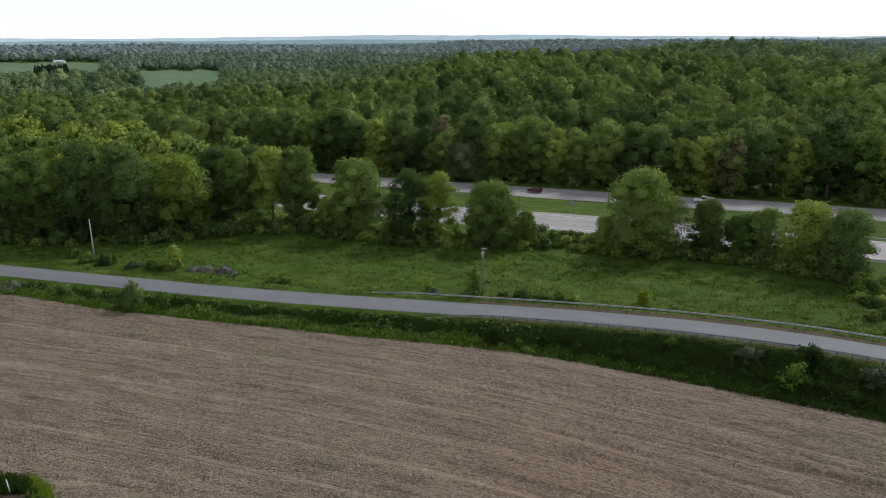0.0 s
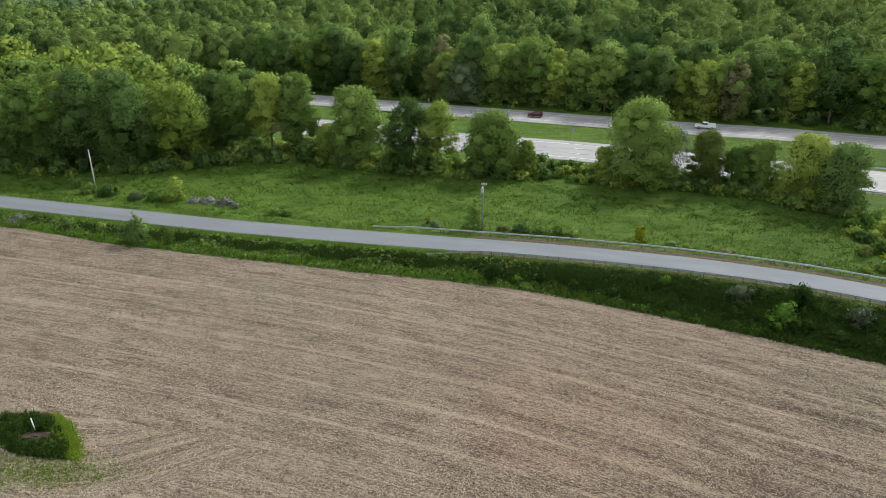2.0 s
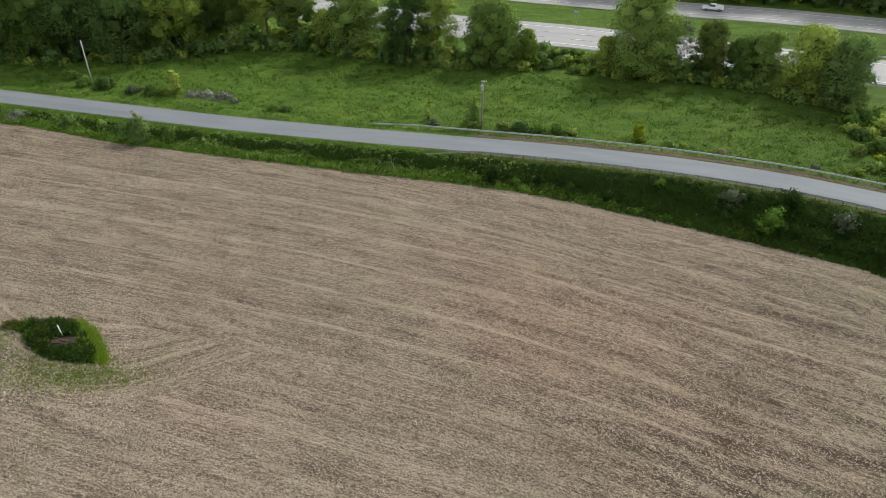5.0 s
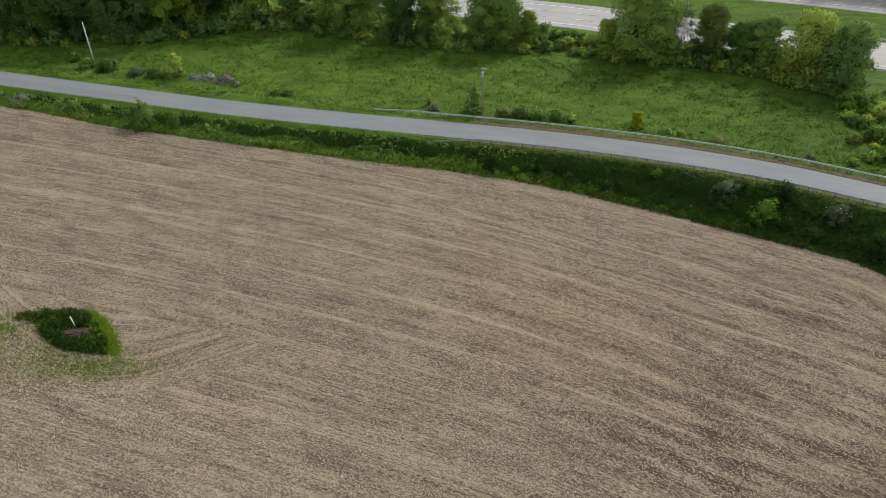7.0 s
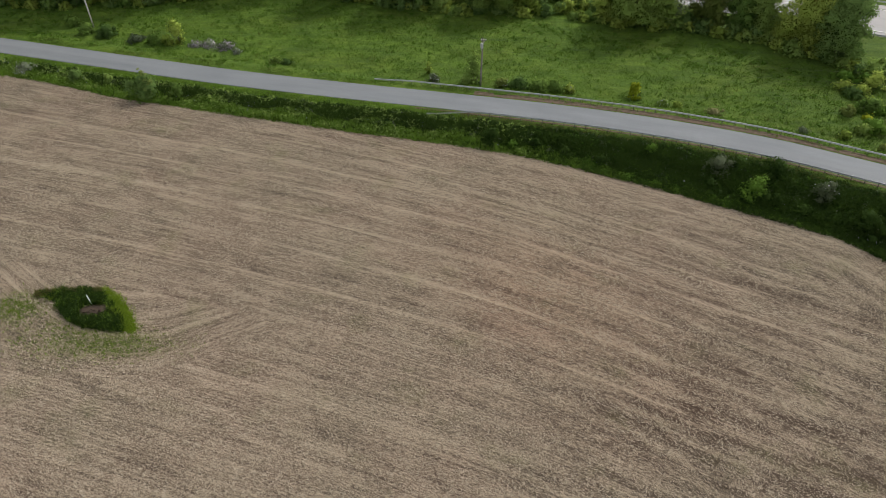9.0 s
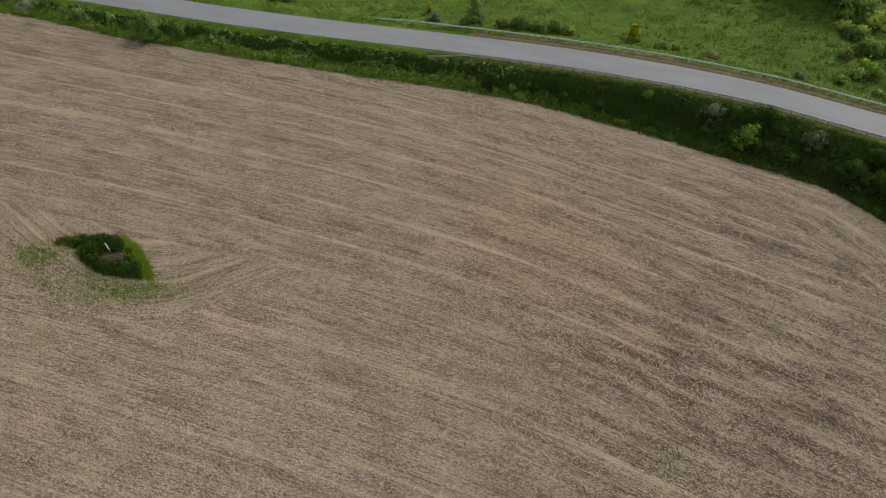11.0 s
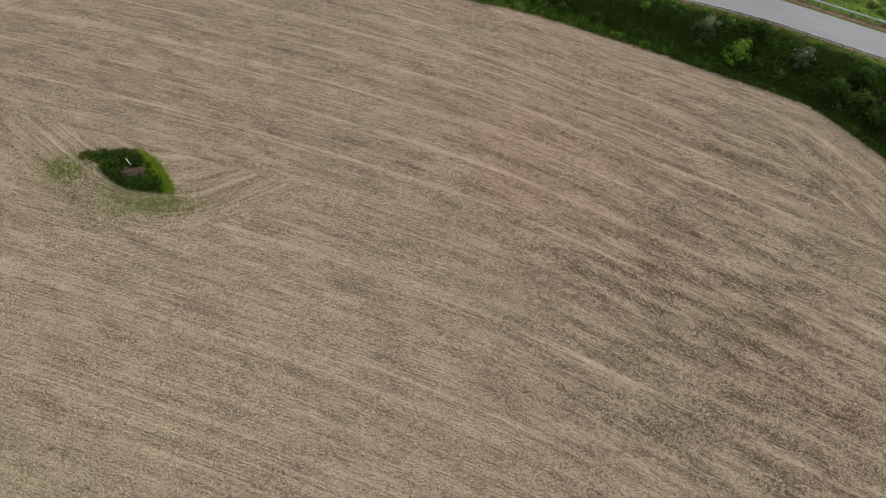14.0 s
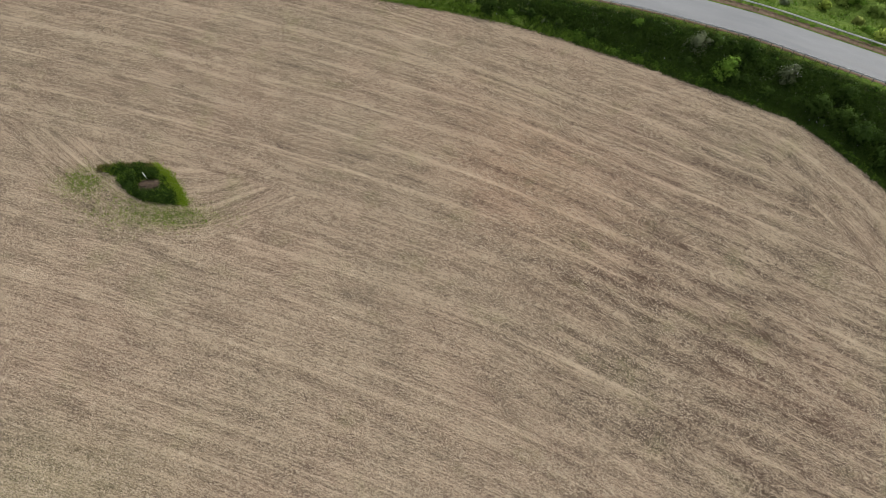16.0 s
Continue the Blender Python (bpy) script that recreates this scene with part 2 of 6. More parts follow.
def road_material(name, base, warm, joints):
    m, n, l, b = mat(name, 0.75, spec=0.35)
    uv = n.new("ShaderNodeUVMap")
    uv.uv_map = "rows"
    u = uv.outputs["UV"]
    co = n.new("ShaderNodeTexCoord").outputs["Object"]
    grain = tex(n, l, co, 9.0, 4.0, 0.7)
    blot = tex(n, l, u, 1.0, 4.0, 0.6, (0.06, 0.35, 1))
    lanes = tex(n, l, u, 1.0, 2.0, 0.5, (0.01, 0.55, 1))
    c = ramp(n, l, grain, [(0.3, tuple(v * 0.88 for v in base)), (0.7, tuple(v * 1.12 for v in base))])
    c = blend(n, l, 1.0, c, ramp(n, l, blot, [(0.32, (0.86, 0.86, 0.87)), (0.68, (1.10, 1.09, 1.08))]), "MULTIPLY")
    c = blend(n, l, ramp(n, l, lanes, [(0.5, (0, 0, 0)), (0.7, (0.5, 0.5, 0.5))]), c, warm)
    l.new(c, b.inputs["Base Color"])
    bump(n, l, grain, b, 0.3, 0.02)
    return m


def plain(name, c1, c2, scale=6.0, rough=0.7, metal=0.0, spec=0.3, bumped=0.2):
    m, n, l, b = mat(name, rough, metal, spec)
    co = n.new("ShaderNodeTexCoord").outputs["Object"]
    f = tex(n, l, co, scale, 5.0, 0.6)
    l.new(ramp(n, l, f, [(0.3, c1), (0.7, c2)]), b.inputs["Base Color"])
    if bumped:
        bump(n, l, f, b, bumped, 0.02)
    return m


M_GROUND, M_SOIL = ground_material(), soil_material()
M_ROAD = road_material("worn_asphalt", (0.160, 0.170, 0.182), (0.185, 0.190, 0.195), False)
M_HIGHWAY = road_material("highway_concrete", (0.315, 0.305, 0.300), (0.355, 0.325, 0.305), True)
M_SHOULDER = road_material("highway_shoulder", (0.34, 0.335, 0.335), (0.37, 0.36, 0.35), False)
M_SEAL = plain("tar_joint", (0.10, 0.095, 0.095), (0.17, 0.16, 0.155), 3.0, 0.7)
M_PAINT = plain("road_paint", (0.62, 0.62, 0.60), (0.78, 0.78, 0.76), 4.0, 0.6)
M_GRAVEL = plain("gravel_dirt", (0.070, 0.048, 0.031), (0.150, 0.108, 0.074), 1.6, 0.95, bumped=0.6)
M_STEEL = plain("galvanised_steel", (0.34, 0.355, 0.37), (0.50, 0.51, 0.52), 3.0, 0.42, 0.55)
M_POST = plain("weathered_post", (0.075, 0.068, 0.062), (0.15, 0.14, 0.13), 8.0, 0.85)
M_POLE = plain("weathered_pole", (0.13, 0.118, 0.105), (0.23, 0.21, 0.185), 5.0, 0.85)
M_POLE_PALE = plain("bleached_pole", (0.36, 0.34, 0.31), (0.52, 0.50, 0.46), 5.0, 0.85)
M_GREYMETAL = plain("grey_painted_steel", (0.30, 0.31, 0.32), (0.42, 0.43, 0.44), 4.0, 0.45, 0.3)
M_WIRE = plain("cable", (0.03, 0.03, 0.03), (0.06, 0.06, 0.06), 4.0, 0.6)
M_BARK = plain("bark", (0.065, 0.052, 0.040), (0.150, 0.125, 0.100), 4.0, 0.9, bumped=0.6)
M_DEAD = plain("dead_wood", (0.20, 0.185, 0.165), (0.34, 0.32, 0.29), 4.0, 0.9)
M_WHITE = plain("white_paint", (0.68, 0.68, 0.66), (0.82, 0.82, 0.80), 3.0, 0.5)
M_STRAW = foliage("straw", (0.36, 0.29, 0.21), (0.86, 0.74, 0.58), translucent=0.0)
M_GLASS_DARK = plain("tinted_glass", (0.015, 0.017, 0.020), (0.025, 0.027, 0.03), 2.0, 0.08, spec=0.6, bumped=0)
M_TYRE = plain("tyre_rubber", (0.015, 0.015, 0.015), (0.03, 0.03, 0.03), 6.0, 0.85)
M_RIM = plain("alloy_rim", (0.45, 0.45, 0.46), (0.60, 0.60, 0.61), 6.0, 0.35, 0.8)
# crop green greyed: the haze of distance is put into the colour
M_CROP = plain("hazed_green_crop", (0.075, 0.145, 0.060), (0.105, 0.180, 0.078), 0.02, 0.9)
M_ROOF = plain("pale_metal_roof", (0.60, 0.61, 0.62), (0.76, 0.77, 0.78), 0.4, 0.5)


# ---- mesh helpers ----
def mesh_ob(name, verts, faces, material, parent=None, label="", smooth=False):
    me = bpy.data.meshes.new(name)
    me.from_pydata([tuple(v) for v in verts], [], [tuple(f) for f in faces])
    me.materials.append(material)
    if smooth:
        me.shade_smooth()
    me.update()
    ob = new(name, me)
    ob.parent = parent
    if label:
        ob["label"] = label
    return ob


def soup(name, verts, n_side, material, parent=None, label="", normals=None):
    """A mesh of loose polygons, n_side corners each, from an array of corners."""
    verts = np.asarray(verts, dtype=np.float32).reshape(-1, 3)
    count = len(verts) // n_side
    me = bpy.data.meshes.new(name)
    me.vertices.add(len(verts))
    me.vertices.foreach_set("co", verts.ravel())
    me.loops.add(len(verts))
    me.loops.foreach_set("vertex_index", np.arange(len(verts), dtype=np.int32))
    me.polygons.add(count)
    me.polygons.foreach_set("loop_start", np.arange(0, len(verts), n_side, dtype=np.int32))
    me.materials.append(material)
    me.update(calc_edges=True)
    if normals is not None:
        me.shade_smooth()
        cn = me.attributes.new("custom_normal", "FLOAT_VECTOR", "POINT")
        cn.data.foreach_set("vector", np.asarray(normals, dtype=np.float32).ravel())
    ob = new(name, me)
    ob.parent = parent
    if label:
        ob["label"] = label
    return ob


def part(name, bm, material, parent, label="", smooth=False):
    me = bpy.data.meshes.new(name)
    bm.to_mesh(me)
    bm.free()
    me.materials.append(material)
    if smooth:
        me.shade_smooth()
    ob = new(name, me)
    ob.parent = parent
    if label:
        ob["label"] = label
    return ob


def empty(name, m, label, category, group="", kind=""):
    ob = new(name)
    ob.matrix_world = m
    return tagged(ob, label, category, group, kind)


def box(sx, sy, sz, at=(0, 0, 0), bevel=0.0, bm=None):
    own = bm or bmesh.new()
    got = bmesh.ops.create_cube(own, size=1.0, matrix=Matrix.Translation(at) @ Matrix.Diagonal((sx, sy, sz, 1)))
    if bevel:
        edges = list({e for v in got["verts"] for e in v.link_edges})
        bmesh.ops.bevel(own, geom=edges, offset=bevel, segments=2, affect="EDGES")
    return own


def tube(points, radii, sides=8, bm=None):
    """A tapered tube along points."""
    own = bm or bmesh.new()
    rings = []
    for k, p in enumerate(points):
        p = Vector(p)
        a, b = Vector(points[max(k - 1, 0)]), Vector(points[min(k + 1, len(points) - 1)])
        q = (b - a).to_track_quat("Z", "Y")
        r = radii[k] if isinstance(radii, (list, tuple)) else radii
        rings.append([own.verts.new(p + q @ Vector((r * math.cos(2 * math.pi * s / sides), r * math.sin(2 * math.pi * s / sides), 0))) for s in range(sides)])
    for ra, rb in zip(rings, rings[1:]):
        for s in range(sides):
            own.faces.new((ra[s], ra[(s + 1) % sides], rb[(s + 1) % sides], rb[s]))
    own.faces.new(rings[0][::-1])
    own.faces.new(rings[-1])
    return own


# ---- plan: curves in metres, x to the right, y ahead ----
FIELD_EDGE = [(-400, 214), (-250, 178), (-140, 147), (-110, 137.5), (-87, 130.9), (-74.6, 127.0), (-61.6, 122.0), (-50, 118.8), (-39, 115.8), (-28.4, 113.0), (-18, 110.3), (-8, 107.9), (1.3, 105.6), (10.5, 103.1), (19, 99.8), (27, 96.1), (35, 92.3), (42, 88.6), (49.3, 85.1), (58, 80.3), (61.8, 76.5), (65.2, 72.1), (69.5, 66), (74, 57), (77.5, 46), (79, 30), (79.5, 0), (79.5, -60)]
ROAD = [(-420, 228, 0.8), (-250, 185, 0.8), (-130, 153.0, 0.8), (-93.5, 142.7, 0.8), (-66.6, 135.0, 0.9), (-42, 128.1, 1.0), (-19.5, 122.6, 1.2), (1.5, 117.6, 1.55), (20.9, 112.0, 2.25), (38.5, 105.8, 2.9), (54.5, 99.2, 3.2), (66, 93.1, 3.3), (74.5, 88.4, 3.4), (95, 76.0, 3.5), (130, 52, 3.5), (190, 5, 3.5), (260, -60, 3.5)]
ROAD_HALF = 2.95
HIGHWAY_NEAR = [(-420, 332, 0), (-200, 270, 0), (-60, 219, 0), (2.5, 194.0, 0), (36.5, 183.3, 0), (98, 157.8, 0), (200, 112, 0), (400, 10, 0)]
HIGHWAY_FAR = [(-420, 372, 0), (-200, 305, 0), (-39, 247.5, 0), (-16.8, 239.6, 0), (3.1, 232.4, 0), (38.3, 220.1, 0), (70.1, 208.7, 0), (92.7, 202.3, 0), (117.5, 192.8, 0), (200, 160, 0), (420, 50, 0)]


def smooth_curve(pts, step):
    """A Catmull-Rom curve through pts, sampled about every step metres."""
    p = np.array(pts, float)
    p = np.vstack([2 * p[0] - p[1], p, 2 * p[-1] - p[-2]])
    out = []
    for k in range(1, len(p) - 2):
        n = max(2, int(np.linalg.norm(p[k + 1] - p[k]) / step))
        t = np.linspace(0, 1, n, endpoint=False)[:, None]
        d0 = (p[k + 1] - p[k - 1]) / 2 * min(1, np.linalg.norm(p[k + 1] - p[k]) * 2 / (np.linalg.norm(p[k + 1] - p[k - 1]) + 1e-9))
        d1 = (p[k + 2] - p[k]) / 2 * min(1, np.linalg.norm(p[k + 1] - p[k]) * 2 / (np.linalg.norm(p[k + 2] - p[k]) + 1e-9))
        out.append((2 * t**3 - 3 * t**2 + 1) * p[k] + (t**3 - 2 * t**2 + t) * d0 + (-2 * t**3 + 3 * t**2) * p[k + 1] + (t**3 - t**2) * d1)
    out.append(p[-2:-1])
    return np.vstack(out)


EDGE_C, ROAD_C = smooth_curve(FIELD_EDGE, 3.0), smooth_curve(ROAD, 3.0)
HN_C, HF_C = smooth_curve(HIGHWAY_NEAR, 6.0), smooth_curve(HIGHWAY_FAR, 6.0)


def to_curve(xy, curve):
    """For each point: signed distance from the curve (plus: towards the camera's side) and the place along it, as an index."""
    best = np.full(len(xy), 1e9)
    side, along = np.zeros(len(xy)), np.zeros(len(xy))
    for k in range(len(curve) - 1):
        a, d = curve[k, :2], curve[k + 1, :2] - curve[k, :2]
        rel = xy - a
        s = np.clip((rel @ d) / (d @ d), 0, 1)
        off = rel - s[:, None] * d
        dist = np.hypot(off[:, 0], off[:, 1])
        hit = dist < best
        cross = d[0] * rel[:, 1] - d[1] * rel[:, 0]
        best = np.where(hit, dist, best)
        side, along = np.where(hit, np.where(cross < 0, 1.0, -1.0), side), np.where(hit, k + s, along)
    return best * side, along


def sstep(a, b, x):
    t = np.clip((x - a) / (b - a), 0, 1)
    return t * t * (3 - 2 * t)


def far_land(x, y):
    """Rolling country past the highway: a shallow valley to the left, low ridges towards the horizon."""
    r, az = np.hypot(x, y), np.degrees(np.arctan2(x, np.maximum(y, 1e-3)))
    left = sstep(2, -14, az)
    z = left * (-13.0 * sstep(230, 480, r) * (1 - sstep(760, 1250, r)) + 5.0 * sstep(1250, 1650, r))
    z = z + sstep(320, 900, r) * (4.8 * np.sin(x / 97 + 1.3) * np.sin(y / 78) + 3.8 * np.sin(x / 61 - y / 83)) * (1 - 0.35 * left) * (1 - 0.6 * sstep(900, 1500, r))
    z = z + 13.0 * sstep(-9, 5, az) * sstep(300, 600, r) * (1 - 1.2 * sstep(690, 930, r) * (1 - sstep(6, 20, az)) * (1 - sstep(1500, 2600, r)))
    z = z + 9.0 * sstep(1500, 2600, r) * (0.6 + 0.4 * np.sin(az / 5.0)) + 5 * sstep(4, 24, az) * sstep(500, 1500, r)
    return np.where(y > 0, z, 0)


def land(x, y):
    """Ground height."""
    x, y = np.atleast_1d(np.asarray(x, float)), np.atleast_1d(np.asarray(y, float))
    xy = np.c_[x, y]
    z = far_land(x, y)
    near = (np.abs(x) < 420) & (y < 420)
    if near.any():
        d, k = to_curve(xy[near], ROAD_C)
        rz = np.interp(k, np.arange(len(ROAD_C)), ROAD_C[:, 2])
        e, _ = to_curve(xy[near], EDGE_C)
        gap = np.where(d > 0, np.maximum(d + np.maximum(-e, 0), 5.6), 0)  # shoulder to field edge
        t_near = 1 - np.clip((d - 4.3) / np.maximum(gap - 4.3, 0.8), 0, 1)
        t_far = 1 - np.clip((-d - 5.5) / (rz * 2.2 + 0.8), 0, 1)
        t = np.where(d > 0, np.clip(t_near, 0, 1), np.clip(t_far, 0, 1))
        zz = (rz - 0.07) * (t * t * (3 - 2 * t) * 0.35 + t * 0.65)
        zz = np.where(e > 0.6, -0.30, zz)
        zz = zz + np.where((e < -1) & (np.abs(d) > 4.5), 0.12 * np.sin(x[near] * 0.7) * np.sin(y[near] * 0.9) + 0.10 * np.sin(x[near] * 0.23 + y[near] * 0.31), 0)
        h1, _ = to_curve(xy[near], HN_C)
        h2, _ = to_curve(xy[near], HF_C)
        hw = np.minimum(np.abs(h1), np.abs(h2))
        zz = np.where(hw < 14, np.minimum(zz, -0.12), zz)
        zz = np.where((h1 < -9) & (h2 > 9), -0.12 - 0.5 * sstep(9, 14, np.minimum(-h1, h2)), zz)
        z[near] = z[near] + zz
    return z


# ---- ground ----
def axis_steps(lo, hi, fine_lo, fine_hi, fine):
    a = list(np.arange(fine_lo, fine_hi + 0.01, fine))
    step, v = fine, fine_hi
    while v < hi:
        step = min(step * 1.25, 160)
        v += step
        a.append(min(v, hi))
    step, v = fine, fine_lo
    while v > lo:
        step = min(step * 1.25, 160)
        v -= step
        a.insert(0, max(v, lo))
    return np.array(a)


gx, gy = axis_steps(-4400, 4400, -112, 112, 1.0), axis_steps(-900, 4700, 58, 172, 1.0)
GX, GY = np.meshgrid(gx, gy)
GZ = land(GX.ravel(), GY.ravel())
nx, ny = len(gx), len(gy)
idx = np.arange(nx * ny).reshape(ny, nx)
quads = np.stack([idx[:-1, :-1], idx[:-1, 1:], idx[1:, 1:], idx[1:, :-1]], -1).reshape(-1, 4)
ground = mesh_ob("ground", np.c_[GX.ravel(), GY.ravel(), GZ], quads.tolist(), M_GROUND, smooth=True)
near_g = (np.abs(GX.ravel()) < 130) & (GY.ravel() < 190) & (GY.ravel() > 20)
# near-black under the bank growth: shade painted into the ground colour
ground_dark = np.zeros(len(GZ), np.float32)
pg = np.c_[GX.ravel()[near_g], GY.ravel()[near_g]]
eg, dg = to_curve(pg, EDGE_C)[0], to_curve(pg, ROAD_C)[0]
ground_dark[near_g] = sstep(0.8, 2.6, -eg) * sstep(4.2, 6.0, dg) * np.interp(pg[:, 0], [-60, 10, 40], [0.2, 0.45, 0.95])
# a little darker towards the meadow's right end
ground_dark[near_g] = np.maximum(ground_dark[near_g], 0.16 * sstep(20, 80, pg[:, 0]) * (dg < -6))
ground.data.attributes.new("thicket", "FLOAT", "POINT").data.foreach_set("value", ground_dark)
tagged(ground, "uneven green meadow and grass verges reaching the horizon", "ground", kind="structure")

# the ploughed field: rows run along shifted copies of its curved edge
row_x = np.linspace(-420, 80, 501)
row_slope = np.interp(row_x, [-420, -60, -20, 0, 12, 22, 34, 50, 80], [-0.27, -0.28, -0.35, -0.40, -0.50, -0.55, -0.54, -0.55, -0.58])
row_f = np.concatenate([[0], np.cumsum((row_slope[1:] + row_slope[:-1]) / 2 * np.diff(row_x))])
row_f -= np.interp(0, row_x, row_f)
EDGE_S = np.concatenate([[0], np.cumsum(np.linalg.norm(np.diff(EDGE_C[:, :2], axis=0), axis=1))])
# the drill swings round the uncut patch on the camera's side: the outermost turning row
TURN_X = np.arange(-86, -17.9, 1.0)
TURN_V = np.interp(TURN_X, [-86, -72, -68, -62, -55, -47.5, -41.5, -36, -29, -18], [56.5, 50.7, 49.0, 45.7, 41.6, 39.4, 39.5, 41.6, 47.4, 57.0])
for _ in range(12):
    TURN_V[1:-1] = (TURN_V[:-2] + 2 * TURN_V[1:-1] + TURN_V[2:]) / 4


def row_maps(x, y):
    """Places along and across the rows for the three passes, and how far inside headland and turn a point lies."""
    v = y - np.interp(x, row_x, row_f)
    e, k = to_curve(np.c_[x, y], EDGE_C)
    head = np.interp(x, [0, 12, 30, 50, 80], [-4, 2, 8, 12, 13]) - e
    swing = np.interp(x, TURN_X, TURN_V)
    turn = np.where((x > -86) & (x < -18), np.minimum(v - swing, 55.0 - v), -9.0)
    return (x + 0.4 * y, v), (np.interp(k, np.arange(len(EDGE_C)), EDGE_S), 311 + e), (x + 57.0, 171 + (v - swing) * 0.95), head, turn, e


def row_uv(x, y):
    a, h, t, head, turn, _ = row_maps(x, y)
    pick = lambda i: np.where(turn > 0, t[i], np.where(head > 0, h[i], a[i]))
    return pick(0), pick(1)


fx = np.arange(-140, 80.1, 1.0)
verts, faces, cols = [], [], 150
for x in list(fx):
    k = np.searchsorted(EDGE_C[:, 0], min(x, 79.4))
    top = float(np.interp(min(x, 79.4), EDGE_C[: np.argmax(EDGE_C[:, 0] >= 79.45) + 1, 0], EDGE_C[: np.argmax(EDGE_C[:, 0] >= 79.45) + 1, 1]))
    for j in range(cols):
        f = j / (cols - 1)
        verts.append((x, -60 + (top + 60) * f ** 0.8, 0))
V = np.array(verts)
ragged = 0.35 * np.sin(V[:, 0] * 1.7) + 0.3 * np.sin(V[:, 0] * 0.63 + 1)
is_top = (np.arange(len(V)) % cols) == cols - 1
V[is_top, 1] += ragged[is_top]
V[:, 2] = 0.03 + 0.05 * np.sin(V[:, 0] * 0.21) * np.sin(V[:, 1] * 0.17) - np.where(is_top, 0.10, 0)
for a in range(len(fx) - 1):
    for j in range(cols - 1):
        i0 = a * cols + j
        faces.append((i0, i0 + cols, i0 + cols + 1, i0 + 1))
field = mesh_ob("field", V, faces, M_SOIL, smooth=True)
tagged(field, "ploughed brown field strewn with pale crop stubble in curving rows", "field", kind="structure")
li = np.empty(len(field.data.loops), dtype=np.int32)
field.data.loops.foreach_get("vertex_index", li)
way_main, way_head, way_turn, in_head, in_turn, edge_gap = row_maps(V[:, 0], V[:, 1])
for way, uv_rows in (("rows", way_main), ("rows_head", way_head), ("rows_turn", way_turn)):
    field.data.uv_layers.new(name=way).data.foreach_set("uv", np.stack(uv_rows, -1)[li].astype(np.float32).ravel())
margin = np.exp(-((edge_gap / 3.0) ** 2)) * np.interp(V[:, 0], [-40, 20, 40], [0.3, 0.6, 1.0]) + 0.55 * sstep(20, -30, V[:, 0]) * sstep(80, 45, V[:, 1])
for way, value in (("headland", in_head), ("turning", in_turn), ("margin", margin)):
    field.data.attributes.new(way, "FLOAT", "POINT").data.foreach_set("value", value.astype(np.float32))
wd = field.data.attributes.new("weeds", "FLOAT", "POINT")


def weeds_at(x, y):
    g = lambda cx, cy, a, b: np.exp(-(((x - cx) / a) ** 2 + ((y - cy) / b) ** 2))
    return np.clip(0.9 * g(-57.0, 66.0, 3.6, 2.2) + 0.9 * g(-41.0, 59.6, 6.0, 1.7) + 0.35 * g(-47, 61, 7, 3) + 0.35 * g(-50, 20, 18, 7), 0, 1)


dp = field.data.attributes.new("damp", "FLOAT", "POINT")
spot = lambda cx, cy, a, b, tilt=0.55: np.exp(-(((V[:, 0] - cx) / a) ** 2 + ((V[:, 1] - cy + tilt * (V[:, 0] - cx)) / b) ** 2))
dp.data.foreach_set("value", np.clip(0.9 * spot(30, 44, 15, 8) + 0.65 * spot(44, 40, 20, 22) + 0.5 * spot(48, 68, 14, 8) + 0.5 * spot(30, 26, 18, 7) + 0.12, 0, 1).astype(np.float32))
rdd = field.data.attributes.new("ruddy", "FLOAT", "POINT")
rdd.data.foreach_set("value", np.exp(-(((V[:, 0] - 14) / 14) ** 2 + ((V[:, 1] - 68 + 0.4 * (V[:, 0] - 14)) / 14) ** 2)).astype(np.float32))
wd.data.foreach_set("value", weeds_at(V[:, 0], V[:, 1]).astype(np.float32))


def ribbon(name, curve, offsets, material, lift, label, category, kind="structure", zs=None):
    """A paved strip along a curve: offsets across it (plus: the camera's side)."""
    c = np.asarray(curve)
    t = np.gradient(c[:, :2], axis=0)
    t /= np.linalg.norm(t, axis=1)[:, None]
    nrm = np.c_[t[:, 1], -t[:, 0]]
    length = np.concatenate([[0], np.cumsum(np.linalg.norm(np.diff(c[:, :2], axis=0), axis=1))])
    vs, uvs, fs, m = [], [], [], len(offsets)
    for k in range(len(c)):
        for j, o in enumerate(offsets):
            p = c[k, :2] + nrm[k] * o
            vs.append((p[0], p[1], c[k, 2] + lift + (zs[j] if zs else 0)))
            uvs.append((length[k], o))
    for k in range(len(c) - 1):
        for j in range(m - 1):
            fs.append((k * m + j, k * m + j + 1, (k + 1) * m + j + 1, (k + 1) * m + j))
    ob = mesh_ob(name, vs, fs, material)
    lay = ob.data.uv_layers.new(name="rows")
    ix = np.empty(len(ob.data.loops), dtype=np.int32)
    ob.data.loops.foreach_get("vertex_index", ix)
    lay.data.foreach_set("uv", np.array(uvs, dtype=np.float32)[ix].ravel())
    if label:
        tagged(ob, label, category, kind=kind)
    return ob


def span(curve, x0, x1):
    return curve[(curve[:, 0] >= x0) & (curve[:, 0] <= x1)]


